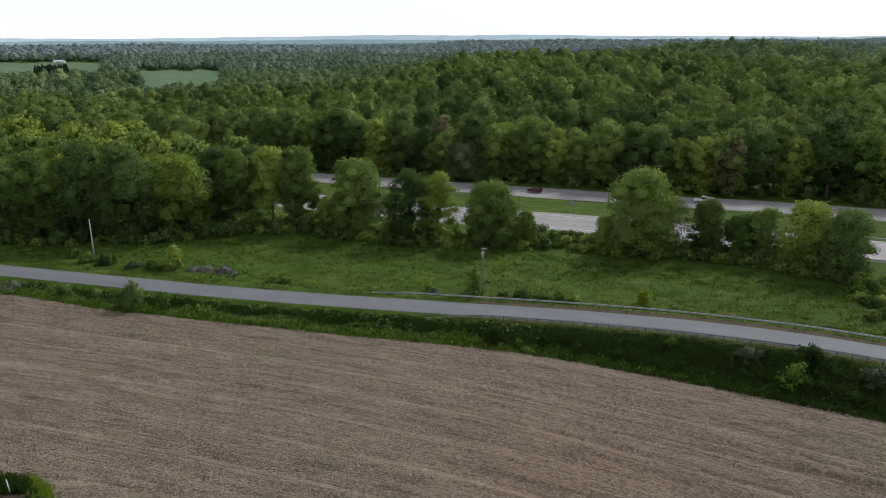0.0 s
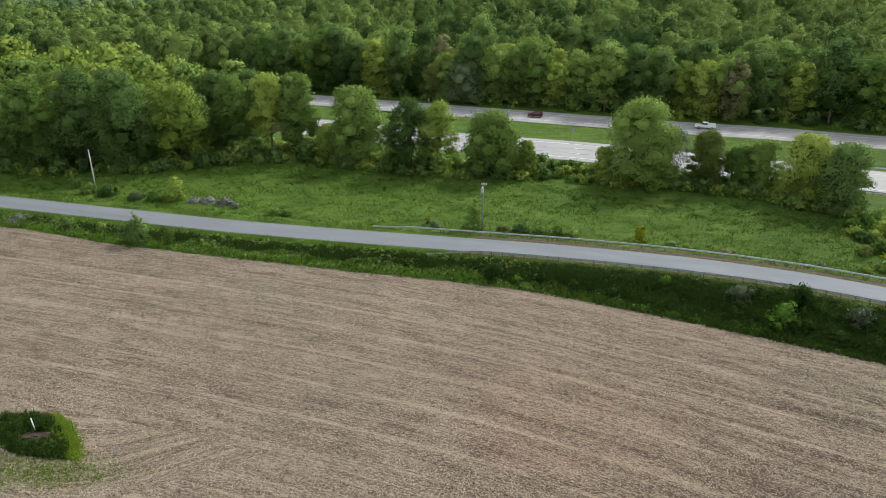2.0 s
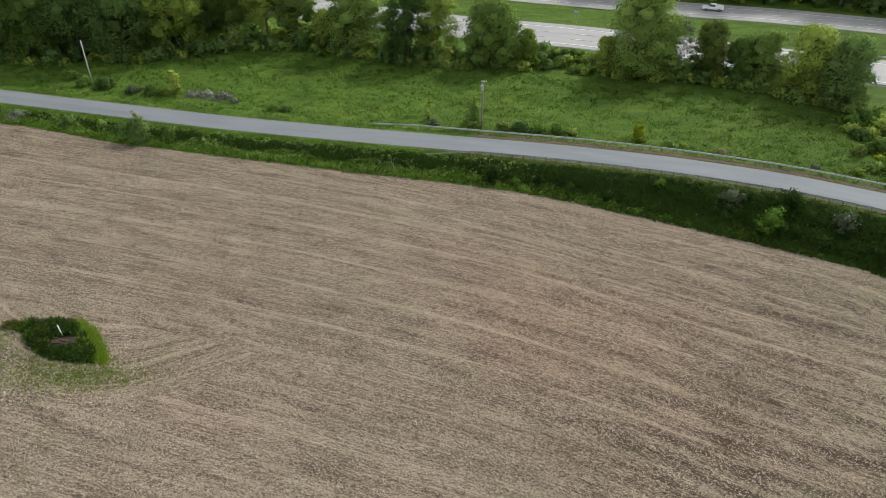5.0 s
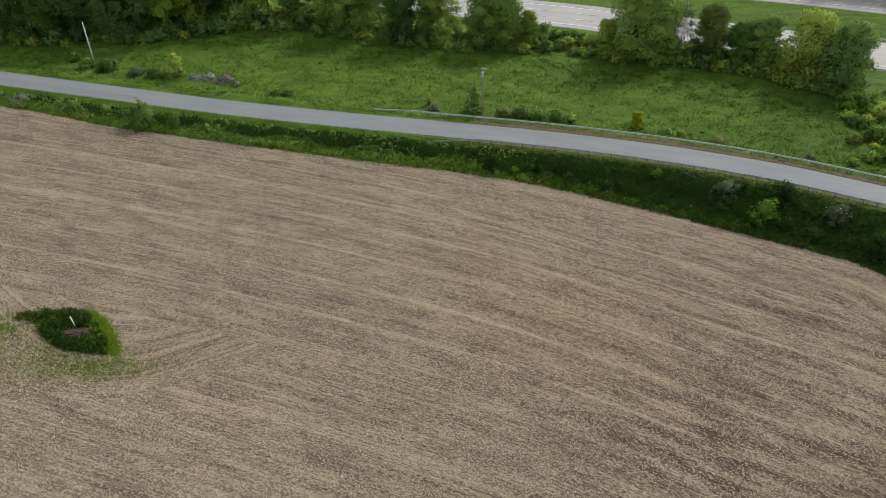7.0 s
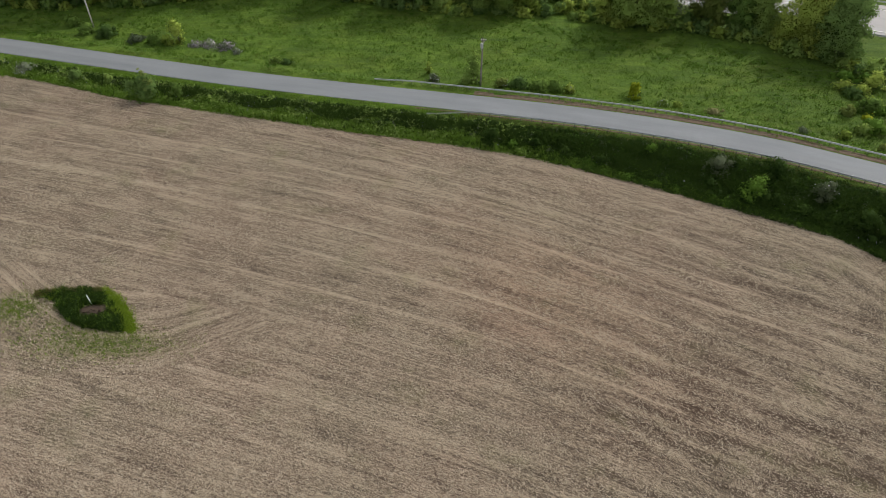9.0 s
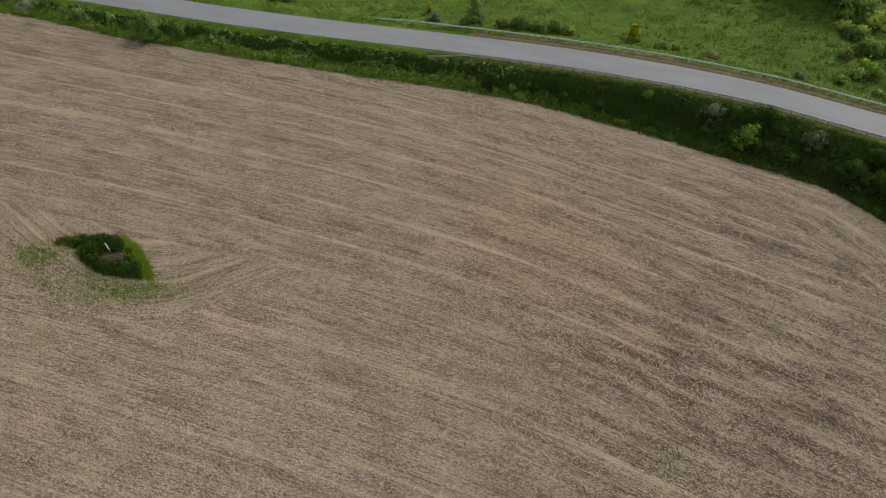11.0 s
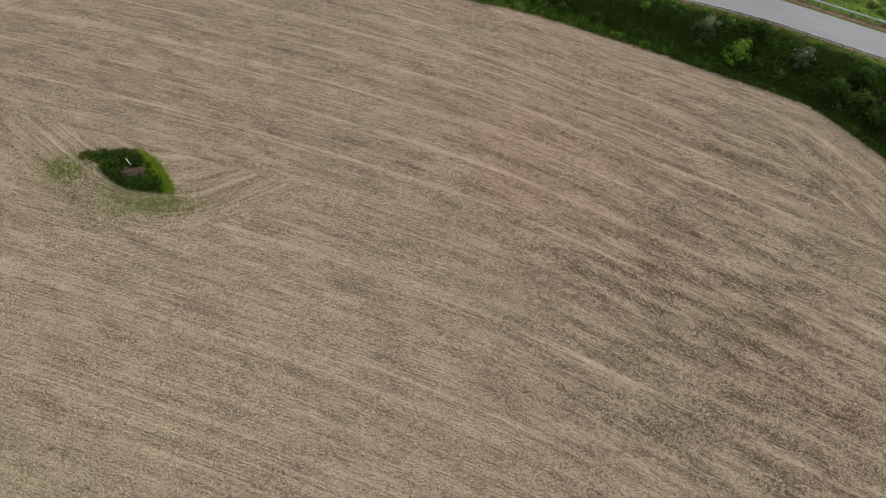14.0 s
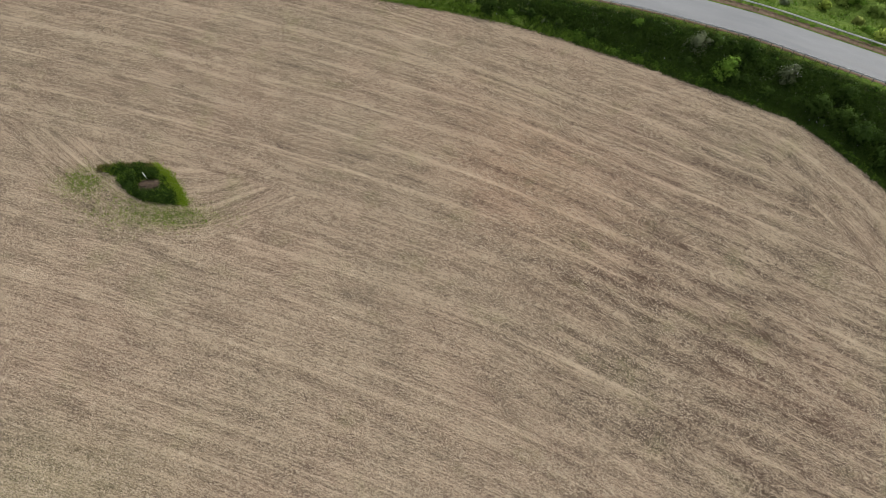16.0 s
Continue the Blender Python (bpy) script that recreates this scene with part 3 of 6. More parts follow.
road = ribbon("road", ROAD_C, [-ROAD_HALF - 0.1, -ROAD_HALF, -1.5, 0, 1.5, ROAD_HALF, ROAD_HALF + 0.1], M_ROAD, 0.0,
              "narrow worn grey asphalt lane without markings", "road", zs=[-0.12, 0, 0.03, 0.05, 0.03, 0, -0.12])
highway_1 = ribbon("highway_1", HN_C, [-9.4, -9.2, 9.2, 9.4], M_HIGHWAY, 0.0, "pale concrete highway carriageway with tarred joints", "highway", zs=[-0.14, 0, 0, -0.14])
highway_2 = ribbon("highway_2", HF_C, [-7.6, -7.4, 7.4, 7.6], M_HIGHWAY, 0.0, "pale concrete highway carriageway with tarred joints", "highway", zs=[-0.14, 0, 0, -0.14])


def dashes(curve, offset, dash, gap, width, x0, x1, material, name, parent, lift=0.006):
    c = span(curve, x0, x1)
    length = np.concatenate([[0], np.cumsum(np.linalg.norm(np.diff(c[:, :2], axis=0), axis=1))])
    s, out = 0.0, []
    while s + dash < length[-1]:
        ends = []
        for q in (s, s + dash):
            p = np.array([np.interp(q, length, c[:, 0]), np.interp(q, length, c[:, 1])])
            p2 = np.array([np.interp(q + 0.5, length, c[:, 0]), np.interp(q + 0.5, length, c[:, 1])])
            d = (p2 - p) / (np.linalg.norm(p2 - p) + 1e-9)
            nn = np.array([d[1], -d[0]])
            ends.append((p + nn * (offset - width / 2), p + nn * (offset + width / 2)))
        (a, b), (d2, e) = ends
        out += [(*a, lift), (*b, lift), (*e, lift), (*d2, lift)]
        s += dash + gap
    return soup(name, out, 4, material, parent)


for hw, curve, lanes, edges in ((highway_1, HN_C, (-2.0, 2.6), (-6.2, 6.9)), (highway_2, HF_C, (0.2,), (-3.9, 4.3))):
    for o in lanes:
        dashes(curve, o, 3.0, 9.2, 0.22, -70, 150, M_PAINT, "lane_mark", hw)
        dashes(curve, o + 0.35, 5.5, 6.7, 0.30, -70, 150, M_SEAL, "tar_joint", hw)
    for o in edges:
        ribbon("edge_line", span(curve, -70, 150), [o - 0.11, o + 0.11], M_PAINT, 0.006, "", "").parent = hw
    for o in (edges[0] - 0.5, edges[1] + 0.4):
        dashes(curve, o, 9.0, 3.0, 0.25, -70, 150, M_SEAL, "tar_joint", hw)

ribbon("trim", span(ROAD_C, -5, 150), [3.30, 3.45, 3.75, 3.9], M_GRAVEL, 0.0, "strip of brown gravel under the guard rail", "road shoulder", zs=[-0.08, -0.03, -0.03, -0.10])
ribbon("trim", span(ROAD_C, 4, 150), [-4.8, -4.6, -3.6, -3.3], M_GRAVEL, 0.03, "strip of brown gravel under the guard rail", "road shoulder", zs=[-0.10, -0.02, -0.02, -0.08])

# far crop fields in the valley
def far_patch(az0, az1, r0, r1, lift=1.2):
    vs, fs, na, nr = [], [], 24, 14
    for i in range(na + 1):
        for j in range(nr + 1):
            a = radians(az0 + (az1 - az0) * i / na)
            r = r0 + (r1 - r0) * j / nr + 25 * math.sin(i * 0.7 + j)
            x, y = r * math.sin(a), r * math.cos(a)
            vs.append((x, y, float(land(x, y)[0]) + lift))
    for i in range(na):
        for j in range(nr):
            k = i * (nr + 1) + j
            fs.append((k, k + nr + 1, k + nr + 2, k + 1))
    ob = mesh_ob("crop_field", vs, fs, M_CROP, smooth=True)
    return tagged(ob, "distant flat green crop field between woods", "field", kind="structure")


FAR_FIELDS = [(-36.0, -24.6, 1020, 1560), (-22.6, -16.7, 760, 1230)]
for f in FAR_FIELDS:
    far_patch(*f)


# ---- plants ----
rng = np.random.default_rng(7)


def unit(v):
    return v / (np.linalg.norm(v, axis=-1, keepdims=True) + 1e-9)


def leaf_quads(pos, nrm, size, g, jitter=0.8):
    """Loose bent leaf sprays, one quad each, facing roughly along nrm."""
    n = len(pos)
    nn = unit(nrm + jitter * g.normal(size=(n, 3)))
    nn *= np.where(np.sum(nn * nrm, -1, keepdims=True) < 0, -1.0, 1.0)
    a = unit(np.cross(nn, g.normal(size=(n, 3))))
    b = np.cross(nn, a)
    s = (size * g.uniform(0.6, 1.35, n))[:, None]
    w = s * g.uniform(0.45, 0.9, n)[:, None]
    return np.stack([pos - a * s, pos - b * w + nn * s * 0.25, pos + a * s, pos + b * w - nn * s * 0.1], 1)


def crown_lobes(h0, H, W, g, count, spread=1.0, skew=(0, 0)):
    """Round masses of leaves that make up a crown."""
    lobes = []
    count = int(count * 2.2)
    order = g.permutation(count)
    for k in range(count):
        t = (order[k] + g.uniform(0.2, 0.8)) / count
        prof = math.sqrt(max(0.04, 1 - ((t - 0.36) / 0.67) ** 2))
        r = W * g.uniform(0.115, 0.185)
        rad = max(0.0, W / 2 * prof - r * 0.7) * g.uniform(0.72, 1.06) * spread
        a = 2.39996 * k + g.uniform(-0.5, 0.5)
        z = min(max(h0 + t * (H - h0), h0 + r * 0.6), H - r * 0.85)
        lobes.append((np.array([rad * math.cos(a) + skew[0], rad * math.sin(a) + skew[1], z]), r))
    lobes.append((np.array([skew[0], skew[1], H - W * 0.13]), W * 0.15))
    for t in (0.25, 0.5, 0.72):
        lobes.append((np.array([skew[0] * 0.5, skew[1] * 0.5, h0 + t * (H - h0)]), W * 0.30))
    return lobes


def core_quads(centres, radii, squash, g, na=7, nb=4, lumpy=0.15):
    """Closed lumpy masses inside the crowns, so that no crown can be seen through everywhere."""
    th = np.linspace(0, 2 * math.pi, na, endpoint=False)
    ph = np.linspace(-0.5 * math.pi, 0.5 * math.pi, nb + 1)
    T, P = np.meshgrid(th, ph, indexing="ij")
    ball = np.stack([np.cos(T) * np.cos(P), np.sin(T) * np.cos(P), np.sin(P) * squash], -1)
    rough = g.uniform(1 - lumpy, 1 + lumpy, (len(centres), na, nb + 1, 1))
    v = centres[:, None, None] + ball[None] * rough * radii[:, None, None, None]
    w = np.roll(v, -1, 1)
    return np.stack([v[:, :, :-1], w[:, :, :-1], w[:, :, 1:], v[:, :, 1:]], -2).reshape(-1, 4, 3)


def crown_mesh(lobes, n, size, g, squash=0.85, shell=0.35, core=0.0):
    w = np.array([r * r for _, r in lobes])
    pick = g.choice(len(lobes), n, p=w / w.sum())
    c, r = np.array([l[0] for l in lobes])[pick], np.array([l[1] for l in lobes])[pick]
    d = unit(g.normal(size=(n, 3)))
    d[:, 2] = np.where(d[:, 2] < -0.3, d[:, 2] * 0.5, d[:, 2])
    rad = r * (1 - shell * g.uniform(0, 1, n) ** 2 + 0.20 * g.normal(size=n))
    pos = c + d * rad[:, None] * np.array([1, 1, squash])
    leaves = leaf_quads(pos, d + np.array([0, 0, 0.25]), size, g, 0.9)
    mid = np.array([l[0] for l in lobes]).mean(0)
    shade = unit(0.8 * d + 0.7 * unit(pos - mid) + 0.10 * g.normal(size=(n, 3)))
    shade = np.repeat(shade, 4, 0)
    if core:
        inner = core_quads(np.array([l[0] for l in lobes[::-1][:4] + lobes[:-4:4]]), core * np.array([l[1] for l in lobes[::-1][:4] + lobes[:-4:4]]), squash, g, 6, 4)
        leaves = np.concatenate([leaves, inner])
        shade = np.concatenate([shade, np.repeat(unit(unit(inner.mean(1) - mid) + 0.30 * g.normal(size=(len(inner), 3))), 4, 0)])
    return leaves, shade


def trunk_mesh(H, lobes, radius, g, stems=1, base_spread=0.0):
    bm = bmesh.new()
    for s in range(stems):
        a = 2 * math.pi * s / max(stems, 1) + g.uniform(0, 1)
        bx, by = base_spread * math.cos(a), base_spread * math.sin(a)
        top = (bx * 2.2 + g.normal() * 0.3, by * 2.2 + g.normal() * 0.3, H * 0.72)
        pts = [(bx, by, -0.4), (bx * 1.05, by * 1.05, 0.5), (bx * 1.4 + g.normal() * 0.1, by * 1.4, H * 0.3), top]
        tube(pts, [radius * 1.35, radius, radius * 0.75, radius * 0.18], 7, bm)
    for c, r in lobes[:9]:
        z0 = min(H * g.uniform(0.22, 0.5), c[2] * 0.8)
        m = np.array([c[0] * 0.45, c[1] * 0.45, z0 + (c[2] - z0) * 0.55])
        tube([(0, 0, z0), tuple(m), tuple(c)], [radius * 0.42, radius * 0.25, radius * 0.06], 5, bm)
    return bm


def tree(x, y, H, W, leaf="mid", seed=0, n=6000, size=0.42, h0=None, lobes=20, stems=1, label="", skew=(0, 0), shell=0.45, group="trees by the meadow", radius=None, z=None, core=0.72, dense=2.9):
    g = np.random.default_rng(seed)
    h0 = H * 0.12 if h0 is None else h0
    zz = float(land(x, y)[0]) if z is None else z
    t = empty("tree", pose(x, y, zz), label or "leafy green deciduous tree with a full crown", "tree", group)
    lb = crown_lobes(h0, H, W, g, lobes, skew=skew)
    part("trunk", trunk_mesh(H, lb, radius or (0.10 + H * 0.012), g, stems, 0.5 if stems > 1 else 0.0), M_BARK, t, smooth=True)
    q, nr = crown_mesh(lb, int(n * dense), size * 0.66 * math.sqrt(1.6 / dense) ** 0.9, g, shell=shell, core=core)
    soup("crown", q, 4, LEAF[leaf], t, normals=nr)
    return t


# the open row between meadow and highway
tree(-21.6, 173.0, 19.1, 14.6, "mid", 11, 9000, 0.42, 2.2, 26, label="round bright green maple standing between meadow and highway")
tree(-8.2, 165.9, 17.8, 11.0, "dark", 12, 5200, 0.36, 2.6, 18, stems=3, label="slender dark green tree with several stems at the meadow edge", shell=0.7, core=0.5)
tree(-1.4, 165.6, 16.8, 10.4, "yellow", 13, 4600, 0.36, 3.4, 18, label="yellow-green tree leaning against a darker one", shell=0.7, core=0.5)
tree(-12.2, 166.4, 11.5, 7.6, "mid", 33, 2200, 0.34, 1.6, 12, label="thin young green tree at the meadow edge", shell=0.8, core=0.4)
tree(11.6, 163.1, 15.2, 13.6, "mid", 14, 8200, 0.42, 1.0, 24, label="broad green tree with a low crown beside the highway")
tree(19.4, 162.6, 8.4, 6.0, "yellow", 15, 2400, 0.36, 0.5, 12, label="small yellow-green tree with thin bare tips", shell=0.7, core=0.5)
tree(45.0, 155.5, 19.4, 16.6, "mid", 16, 11000, 0.42, 0.8, 30, label="large dense round green tree beside the highway", skew=(-0.4, 0))
tree(36.6, 156.4, 8.5, 6.0, "yellow", 17, 2200, 0.38, 0.4, 10, label="low yellow-green tree at the foot of a larger one")
tree(52.4, 155.6, 13.6, 8.0, "grey", 18, 1500, 0.30, 1.5, 14, stems=4, label="sparse half-bare tree with thin grey twigs", shell=0.9, radius=0.09, core=0)
tree(58.6, 152.9, 13.2, 8.6, "olive", 19, 4800, 0.38, 1.0, 16, label="olive-green oval tree at the meadow edge")
tree(65.2, 150.8, 10.4, 8.0, "mid", 20, 3800, 0.38, 0.6, 14, label="bushy green tree at the meadow edge")
tree(69.4, 148.8, 12.2, 8.0, "mid", 21, 4200, 0.38, 0.8, 14, label="bushy green tree with a pointed top")
tree(75.6, 142.9, 14.8, 11.4, "yellow", 22, 6400, 0.42, 0.8, 22, label="yellow-green tree with layered boughs")
tree(81.4, 138.2, 14.2, 11.2, "dark", 23, 6400, 0.42, 0.4, 22, label="dark green rounded tree closing the row")
tree(-53.0, 180.5, 20.2, 9.6, "mid", 24, 5000, 0.40, 6.0, 18, label="tall maple with a high crown at the wood's edge", radius=0.3)
tree(-44.0, 180.0, 21.0, 11.5, "yellow", 25, 6500, 0.42, 5.5, 20, label="tall bright green tree with bare lower stems", radius=0.3)
tree(-36.8, 179.4, 21.2, 11.0, "mid", 26, 6500, 0.42, 3.5, 20, label="tall bright green tree with bare lower stems", radius=0.3)
tree(-29.6, 177.0, 9.0, 6.5, "yellow", 27, 2600, 0.38, 0.5, 12, label="small pale green tree beside a round maple")

# the wood to the left: three kinds of tree, repeated
WOOD = []
for k, (H, W, leaf, n) in enumerate([(21.5, 14.5, "mid", 1350), (23.5, 15.0, "dark", 1350), (20.0, 14.0, "yellow", 1350), (18.0, 11.5, "dark", 1500), (24.0, 14.0, "dark", 1350)]):
    WOOD.append(tree(-100 + 15.5 * k, 170, H, W, leaf, 40 + k, int(n * 3.6), 0.46, 1.5, 20, label="%s tree in a dense mixed wood" % {"mid": "green", "dark": "dark green", "yellow": "yellow-green", "olive": "olive-green"}[leaf], group="trees of the wood"))
DEEP = [tree(-150 + 15 * k, 230, H, W, leaf, 50 + k, 1250, 0.74, 1.5, 20, label="%s tree deep in a mixed wood" % {"mid": "green", "dark": "dark green", "yellow": "yellow-green"}[leaf], group="trees of the wood", dense=1.4) for k, (H, W, leaf) in enumerate([(21.5, 14.5, "mid"), (23.5, 15.0, "yellow"), (20.0, 14.0, "yellow"), (23.0, 14.0, "mid")])]
for ob, (x, y) in zip(WOOD, [(-99, 169), (-76.5, 169.5), (-64.5, 173), (-108, 172), (-87, 169.5)]):
    ob.location = (x, y, float(land(x, y)[0]))
spots = []
for gxx in np.arange(-215, -44, 9.2):
    for gyy in np.arange(167, 262, 9.0):
        x, y = gxx + rng.uniform(-3, 3), gyy + rng.uniform(-3, 3)
        spots.append((x, y))
spots = np.array(spots)
hn, _ = to_curve(spots, HN_C)
rd, _ = to_curve(spots, ROAD_C)
front = np.interp(spots[:, 0], [-215, -110, -70, -56, -44], [178, 170, 172, 184, 192])
keep = (hn > 14) & (rd < -16) & (spots[:, 1] > front + 2) & ~((spots[:, 0] > -112) & (spots[:, 1] < front + 7))
for x, y in spots[keep]:
    src = DEEP[rng.integers(0, 4)] if y > np.interp(x, [-215, -110, -70, -56, -44], [178, 170, 172, 184, 192]) + 16 else WOOD[rng.integers(0, 5)]
    s = rng.uniform(0.82, 1.08)
    copy_thing(src, pose(x, y, float(land(x, y)[0]) - 0.2, 0, 0, rng.uniform(0, 360)) @ Matrix.Scale(s, 4))

# the forest front beyond the highway
FOREST_KINDS = []
for k, (H, W, leaf, n) in enumerate([(21.0, 13.0, "mid", 1350), (23.0, 13.5, "dark", 1350), (19.0, 12.0, "yellow", 1500), (20.5, 9.5, "rust", 1500)]):
    FOREST_KINDS.append(tree(0, 262, H, W, leaf, 60 + k, int(n * 2.2), 0.48, 1.0, 18, dense=2.0, label="%s tree at the forest edge beyond the highway" % {"mid": "green", "dark": "dark green", "yellow": "yellow-green", "rust": "brownish sparse"}[leaf], group="trees of the forest edge"))
hf = span(HF_C, -75, 190)
count = 0
for row, off in enumerate((16.5, 25.0)):
    s = np.concatenate([[0], np.cumsum(np.linalg.norm(np.diff(hf[:, :2], axis=0), axis=1))])
    t = 3.0 + 4 * row
    while t < s[-1]:
        i = min(np.searchsorted(s, t), len(hf) - 1)
        d = hf[i, :2] - hf[i - 1, :2]
        d = d / np.linalg.norm(d)
        x, y = np.array([np.interp(t, s, hf[:, 0]), np.interp(t, s, hf[:, 1])]) + np.array([-d[1], d[0]]) * (off + rng.uniform(-2.0, 2.5))
        kind = int(rng.choice([0, 0, 1, 1, 2]))
        if row == 0 and abs(x - 93) < 4.5:
            kind = 3
        sc = rng.uniform(0.85, 1.12) * (0.85 if row == 0 and rng.uniform() < 0.35 else 1.0)
        m = pose(x, y, float(land(x, y)[0]) - 0.2, 0, 0, rng.uniform(0, 360)) @ Matrix.Scale(sc, 4)
        if row == 0 and abs(x - 93) < 4.5 and kind == 3:
            FOREST_KINDS[3].matrix_world = pose(x, y, float(land(x, y)[0]) - 0.2)
        elif count < 3:
            FOREST_KINDS[count].matrix_world = pose(x, y, float(land(x, y)[0]) - 0.2)
        else:
            copy_thing(FOREST_KINDS[kind], m)
        count += 1
        t += rng.uniform(6.5, 9.5)


tree(7.6, 246.5, 13.5, 17.0, "willow", 66, 5200, 0.46, 0.6, 22, label="pale grey-green willow at the forest edge beyond the highway", group="trees of the forest edge")
tree(-2.5, 250.5, 12.0, 11.0, "olive", 67, 3000, 0.46, 0.6, 16, label="low olive-green tree at the forest edge beyond the highway", group="trees of the forest edge")
copy_thing(FOREST_KINDS[3], pose(88.0, 216.3, float(land(88.0, 216.3)[0]) - 0.2, 0, 0, 40) @ Matrix.Scale(0.95, 4))


# ---- the forest to the horizon, past counting ----
def in_far_field(x, y, grow=0.0):
    r, az = np.hypot(x, y), np.degrees(np.arctan2(x, y))
    hit = np.zeros(len(x), bool)
    for a0, a1, r0, r1 in FAR_FIELDS:
        hit |= (az > a0) & (az < a1) & (r > r0 - 10) & (r < r1 + 10)
    return hit


def woodland(name, r0, r1, spacing, heads, quads, size, H, W, seed, material):
    g = np.random.default_rng(seed)
    n_r = int((r1 - r0) / spacing)
    pts = []
    for i in range(n_r):
        r = r0 + (i + 0.5) * spacing
        na = int(radians(72) * r / spacing)
        a = radians(-36) + radians(72) * (np.arange(na) + g.uniform(-0.35, 0.35, na)) / na
        rr = r + spacing * g.uniform(-0.45, 0.45, na)
        pts.append(np.c_[rr * np.sin(a), rr * np.cos(a)])
    p = np.vstack(pts)
    h2, _ = to_curve(p, HF_C)
    ok = (h2 < -29) & ~in_far_field(p[:, 0], p[:, 1])
    p = p[ok]
    n = len(p)
    z = land(p[:, 0], p[:, 1])
    hh = H * np.clip(0.95 + 0.15 * g.normal(size=n) + 0.08 * np.sin(p[:, 0] / 31) * np.sin(p[:, 1] / 43), 0.6, 1.35)
    ww = W * g.uniform(0.8, 1.25, n)
    # each crown: a round head and lesser heads about it, each a closed lumpy mass, with loose sprays outside
    turn = g.uniform(0, 6.28, (n, 1)) + 2.39996 * np.arange(heads)
    rise = np.linspace(1.0, 0.0, heads)[None] ** 0.8 + g.uniform(-0.07, 0.07, (n, heads))
    out = np.sqrt(np.clip(1 - rise ** 2, 0, 1)) * 0.36 * g.uniform(0.85, 1.12, (n, heads))
    out[:, 0] *= 0.3
    base = np.c_[p, z]
    hc = base[:, None] + np.stack([out * np.cos(turn) * ww[:, None], out * np.sin(turn) * ww[:, None], (0.42 + 0.36 * rise) * hh[:, None]], -1)
    hr = ww[:, None] * g.uniform(0.15, 0.24, (n, heads)) * (5.0 / (heads + 1.5)) ** 0.2
    hr[:, 0] *= 1.25
    cen = base + np.array([0, 0, 1.0]) * (hh * 0.42)[:, None]
    na, nb = (6, 4) if heads > 7 else (6, 3) if heads > 4 else (5, 3)
    lump = core_quads(hc.reshape(-1, 3), 0.86 * hr.ravel(), 0.85, g, na, nb, 0.25).reshape(n, heads, -1, 4, 3)
    # one broad dome under the lesser heads closes each crown
    dome = core_quads(cen + np.array([0, 0, 1.0]) * (hh * 0.04)[:, None], ww * (0.36 if heads > 3 else 0.42), 1.0, g, 8, 5, 0.20).reshape(n, -1, 4, 3)
    dome[..., 2] = base[:, None, None, 2] + (dome[..., 2] - base[:, None, None, 2] - (hh * 0.46)[:, None, None]) * (hh * 0.88 / ww)[:, None, None] + (hh * 0.46)[:, None, None]
    nd = unit(unit(dome - cen[:, None, None]) + 0.22 * g.normal(size=dome.shape))
    nl = unit(0.75 * unit(lump - hc[:, :, None, None]) + 0.45 * unit(lump - cen[:, None, None, None]) + 0.22 * g.normal(size=lump.shape)).reshape(n, -1, 4, 3)
    lump = lump.reshape(n, -1, 4, 3)
    which = g.integers(0, heads, (n, quads))
    d = unit(g.normal(size=(n, quads, 3)) + np.array([0, -0.1, 0.35]))
    c = np.take_along_axis(hc, which[..., None].repeat(3, -1), 1)
    r = np.take_along_axis(hr, which, 1)[..., None]
    pos = c + d * r * (1.04 + 0.14 * g.normal(size=r.shape))
    q = leaf_quads(pos.reshape(-1, 3), d.reshape(-1, 3), size, g, 0.5)
    nq = unit(0.75 * d + 0.45 * unit(pos - cen[:, None]) + 0.30 * g.normal(size=d.shape)).reshape(-1, 1, 3).repeat(4, 1)
    q = np.concatenate([q.reshape(n, quads, 4, 3), lump, dome], 1)
    nq = np.concatenate([nq.reshape(n, quads, 4, 3), nl, nd], 1).reshape(-1, 3)
    per = q.shape[1]
    q = q.reshape(-1, 4, 3)
    ob = soup(name, q, 4, material, normals=nq)
    tn = ob.data.attributes.new("tint", "FLOAT", "POINT")
    tn.data.foreach_set("value", np.repeat(np.clip(0.46 + 0.24 * g.normal(size=n) + 0.16 * np.sin(p[:, 0] / 47 + 1) * np.sin(p[:, 1] / 71), 0, 1), per * 4).astype(np.float32))
    tagged(ob, "mixed green broadleaf forest canopy rolling into the distance", "forest", kind="stuff")
    return n


woodland("forest", 235, 430, 11.5, 9, 480, 0.50, 22.0, 14.0, 101, WOODLAND)
woodland("forest", 430, 660, 12.5, 8, 170, 0.72, 22.0, 15.0, 105, WOODLAND)
# past 660 m the leaf colours carry the haze
woodland("forest", 660, 960, 15.0, 6, 80, 1.0, 21.5, 17.5, 102, HAZED_MID_WOODS)
woodland("forest", 960, 1600, 16.0, 4, 22, 1.4, 17.0, 18.0, 103, HAZED_FAR_WOODS)
woodland("forest", 1600, 2700, 32.0, 2, 6, 2.4, 14.0, 36.0, 104, HAZED_HORIZON_WOODS)


